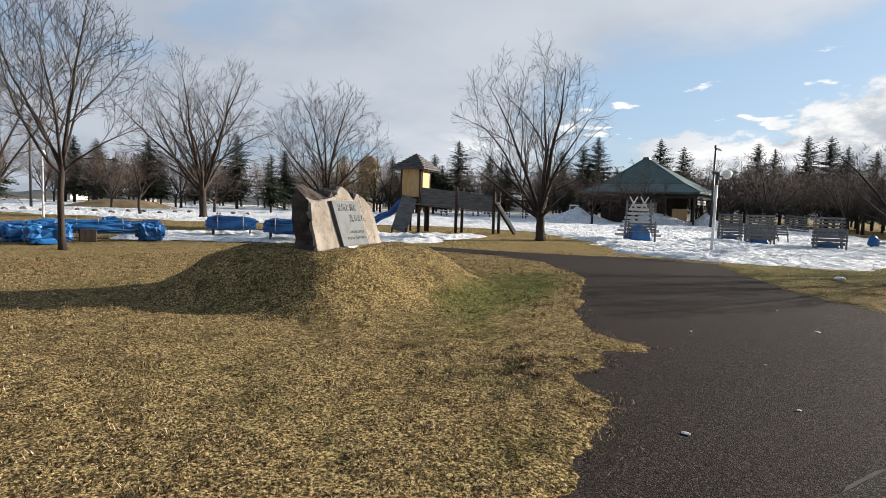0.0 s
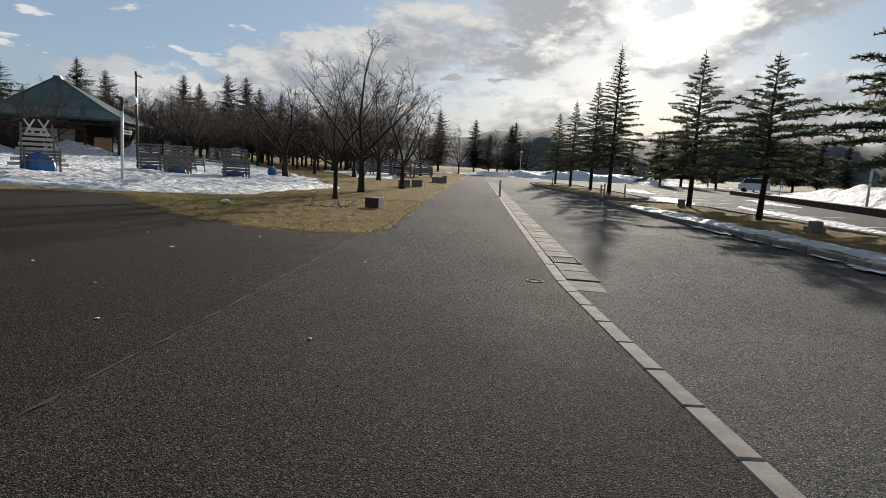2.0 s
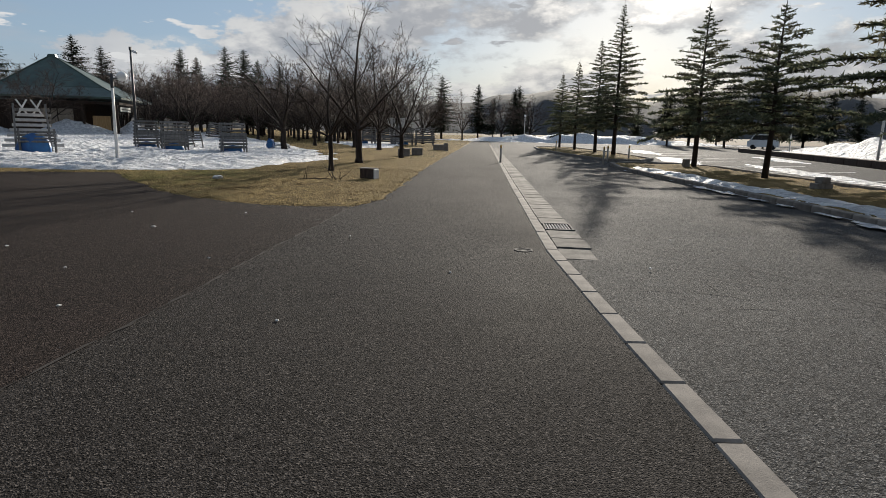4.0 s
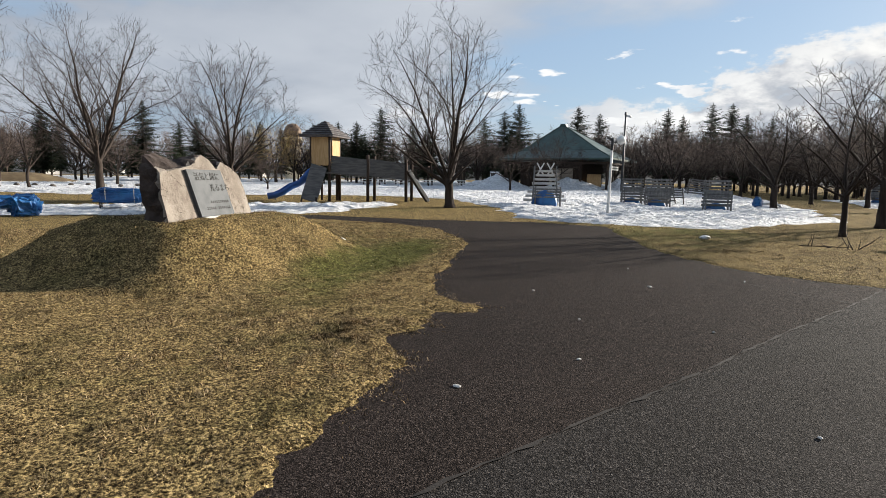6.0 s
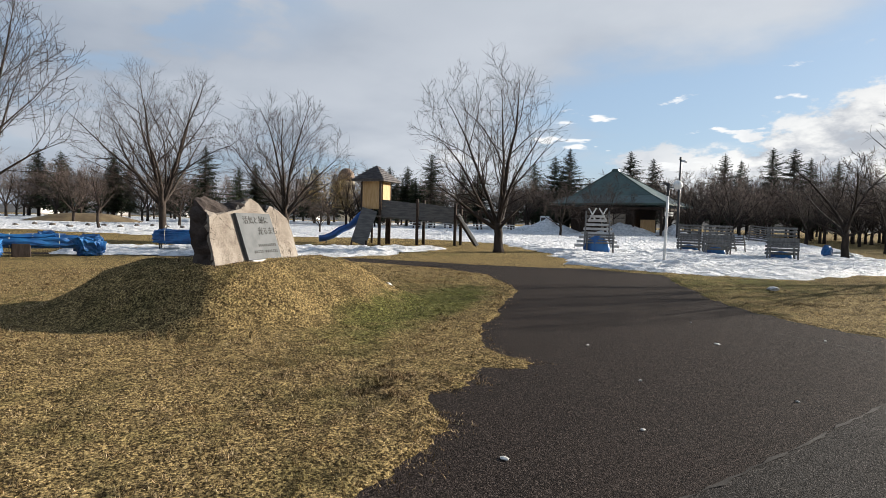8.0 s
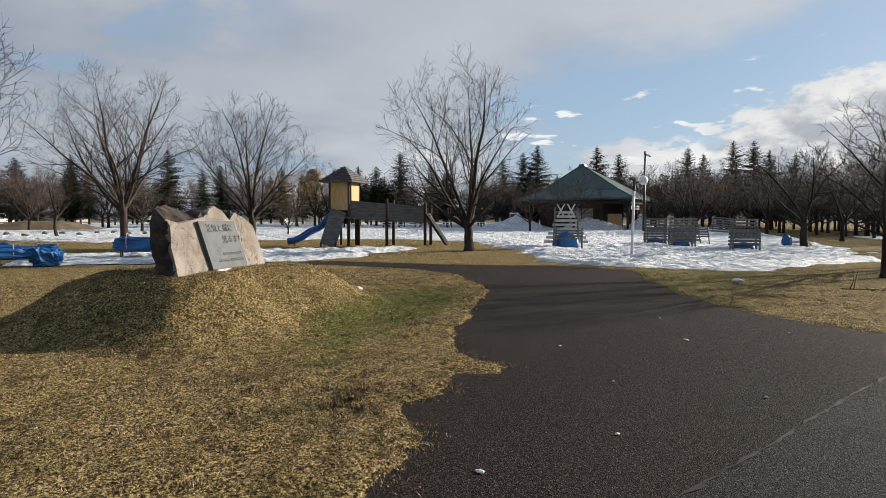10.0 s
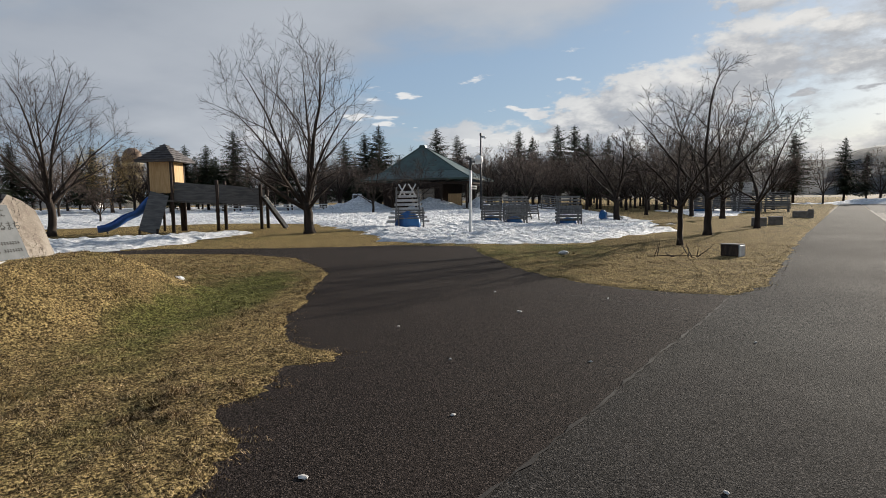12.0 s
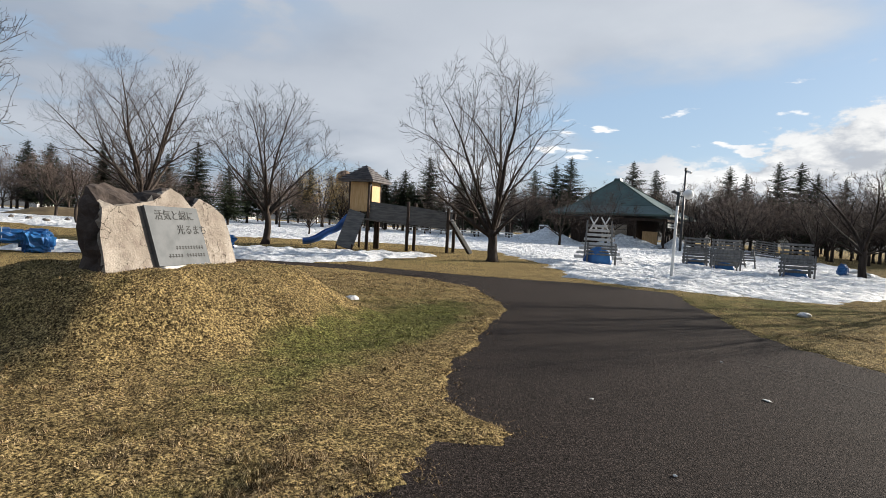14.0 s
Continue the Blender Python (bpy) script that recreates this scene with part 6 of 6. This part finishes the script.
for i in range(9):
    w_ = radians(101 - 5.5 * i + rng.uniform(-1, 1))
    d = rng.uniform(330, 420)
    px, py = -math.sin(w_) * d, math.cos(w_) * d
    h = thing("house", "small distant house on the edge of the fields", "house", pose(px, py, gz(px, py) - 0.1, 0, 0, rng.uniform(0, 180)), "far houses")
    L, D, H = rng.uniform(8, 13), 7, rng.uniform(3, 5)
    s = Shape()
    s.box((0, 0, H / 2), (L, D, H))
    part("wall", s, M_wall, h)
    s = Shape()
    s.add([(-L / 2 - 0.4, -D / 2 - 0.4, H), (L / 2 + 0.4, -D / 2 - 0.4, H), (L / 2 + 0.4, D / 2 + 0.4, H), (-L / 2 - 0.4, D / 2 + 0.4, H), (-L / 2, 0, H + 2), (L / 2, 0, H + 2)], [(0, 1, 5, 4), (2, 3, 4, 5), (0, 4, 3), (1, 2, 5), (3, 2, 1, 0)])
    part("roof", s, M_roof_tile, h)
    for k in range(3):
        s = Shape()
        s.box((-L / 3 + L / 3 * k, -D / 2 - 0.03, H * 0.55), (1.2, 0.1, 1.1))
        part("window", s, M_glass, h)

# ---------------------------------------------------------------- litter, snow lumps, fallen branch
rng = random.Random(15)
M_chip = simple("pale_chip", (0.42, 0.40, 0.38), (0.6, 0.58, 0.55), 30, 0.8, bump_d=0.001)


def pebble(name, x, y, z, size, mat, label, category, group=""):
    bm = bmesh.new()
    bmesh.ops.create_icosphere(bm, subdivisions=2, radius=1.0)
    for v in bm.verts:
        v.co += noise.noise_vector(v.co * 1.7 + Vector((x * 9, y * 9, 0))) * 0.45
        v.co = Vector((v.co.x * size[0], v.co.y * size[1], max(v.co.z, -0.3) * size[2]))
    me = bpy.data.meshes.new(name)
    bm.to_mesh(me)
    bm.free()
    me.materials.append(mat)
    o = tagged(new(name, me), label, category, group)
    o.matrix_world = pose(x, y, z, 0, 0, rng.uniform(0, 360))
    return o


for x, y, k in ((-3.53, 7.7, 1.5), (-2.36, 3.14, 1.2), (-4.3, 6.2, 0.8), (-2.2, 4.3, 0.8), (-1.9, 6.0, 0.7), (-3.0, 5.4, 0.6), (-0.5, 4.2, 0.7), (0.6, 5.8, 0.6), (-2.9, 9.2, 0.8), (-4.6, 8.9, 0.7), (2.6, 6.3, 0.9), (3.3, 8.0, 0.7), (-0.8, 7.5, 0.6)):
    pebble("pebble", x, y, 0.006, (0.026 * k, 0.017 * k, 0.008), M_chip, "pale flat chip lying on the asphalt", "pebble", "asphalt chips")
pebble("snow_lump", -6.1, 14.85, 0.05, (0.16, 0.12, 0.07), M_snow, "small leftover lump of snow on the verge", "snow")
pebble("snow_lump", -10.5, 7.0, 0.03, (0.15, 0.10, 0.07), M_snow, "leftover lump of snow behind the mound", "snow")
br = thing("fallen_branch", "bare pruned branch lying on the verge", "branch", pose(-3.45, 15.1, 0.03, 0, 0, 10))
rg = random.Random(4)
s = Shape()
for k in range(11):
    p = Vector((rg.uniform(-0.5, 0.5), rg.uniform(-0.05, 0.1), 0.02)) if k else Vector((-0.6, 0, 0.02))
    v_ = Vector((1, 0.1, 0.03)) if k == 0 else Vector((rg.gauss(0, 0.7), rg.gauss(0, 0.3), rg.uniform(0.25, 1.0)))
    ln = 1.2 if k == 0 else rg.uniform(0.2, 0.6)
    pts = [p]
    for _ in range(6):
        v_ = (v_.normalized() + Vector((rg.gauss(0, 0.16), rg.gauss(0, 0.16), rg.gauss(0, 0.12) * (k > 0))))
        pts.append(pts[-1] + v_.normalized() * ln / 6)
    s.tube(pts, [0.011 - 0.0014 * j for j in range(7)], 5, False)
part("twig", s, M_bark, br, flat=False)

# ---------------------------------------------------------------- grass blades


def blades(name, label, count, centre, reach, field, seed, keep_sd):
    """Short bent blades strewn over a lawn, thinning with the distance from its near edge."""
    g = np.random.default_rng(seed)
    r = reach * g.random(count) ** 0.85
    w_ = g.uniform(0, 2 * np.pi, count)
    x, y = centre[0] + r * np.cos(w_), centre[1] + r * np.sin(w_)
    z, sd = field(x, y)
    ok = sd > keep_sd - 0.30 * g.random(count) ** 2.6 * (wob(x, y, 0.16, 2) > 0.1)
    x, y, z, r = x[ok], y[ok], np.where(sd[ok] < 0.03, np.maximum(z[ok], 0.004), z[ok]), r[ok]
    n = len(x)
    patch = 0.62 + 0.35 * wob(x, y, 0.35, 3) + 0.55 * wob(x, y, 0.11, 1)
    ln = g.uniform(0.014, 0.042, n) * np.clip(patch, 0.3, 1.9) * (1 + 0.03 * r)
    wd = g.uniform(0.0014, 0.0034, n) * (1 + 0.16 * r)
    a = g.uniform(0, 2 * np.pi, n)
    tilt = g.uniform(0.8, 1.56, n) - 0.45 * np.clip(patch - 0.8, 0, 1)
    dx, dy, dz = np.cos(a) * np.sin(tilt), np.sin(a) * np.sin(tilt), np.cos(tilt)
    sx, sy = -np.sin(a), np.cos(a)
    v = np.empty((n, 3, 3))
    v[:, 0] = np.stack([x - sx * wd, y - sy * wd, z - 0.006], 1)
    v[:, 1] = np.stack([x + sx * wd, y + sy * wd, z - 0.006], 1)
    v[:, 2] = np.stack([x + dx * ln, y + dy * ln, z + dz * ln], 1)
    me = bpy.data.meshes.new(name)
    me.vertices.add(3 * n)
    me.vertices.foreach_set("co", v.ravel())
    me.loops.add(3 * n)
    me.loops.foreach_set("vertex_index", np.arange(3 * n))
    me.polygons.add(n)
    me.polygons.foreach_set("loop_start", np.arange(0, 3 * n, 3))
    me.update(calc_edges=True)
    me.validate()
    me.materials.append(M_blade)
    return tagged(new(name, me), label, "grass", kind="stuff")


blades("grass", "short withered grass of the lawn and its mound", 900000, (-4.0, 3.2), 13.0, lawn_a, 1, 0.015)
blades("grass", "withered grass of the verge by the walkway", 160000, (-4.5, 12.8), 8.0, lawn_b, 2, 0.015)
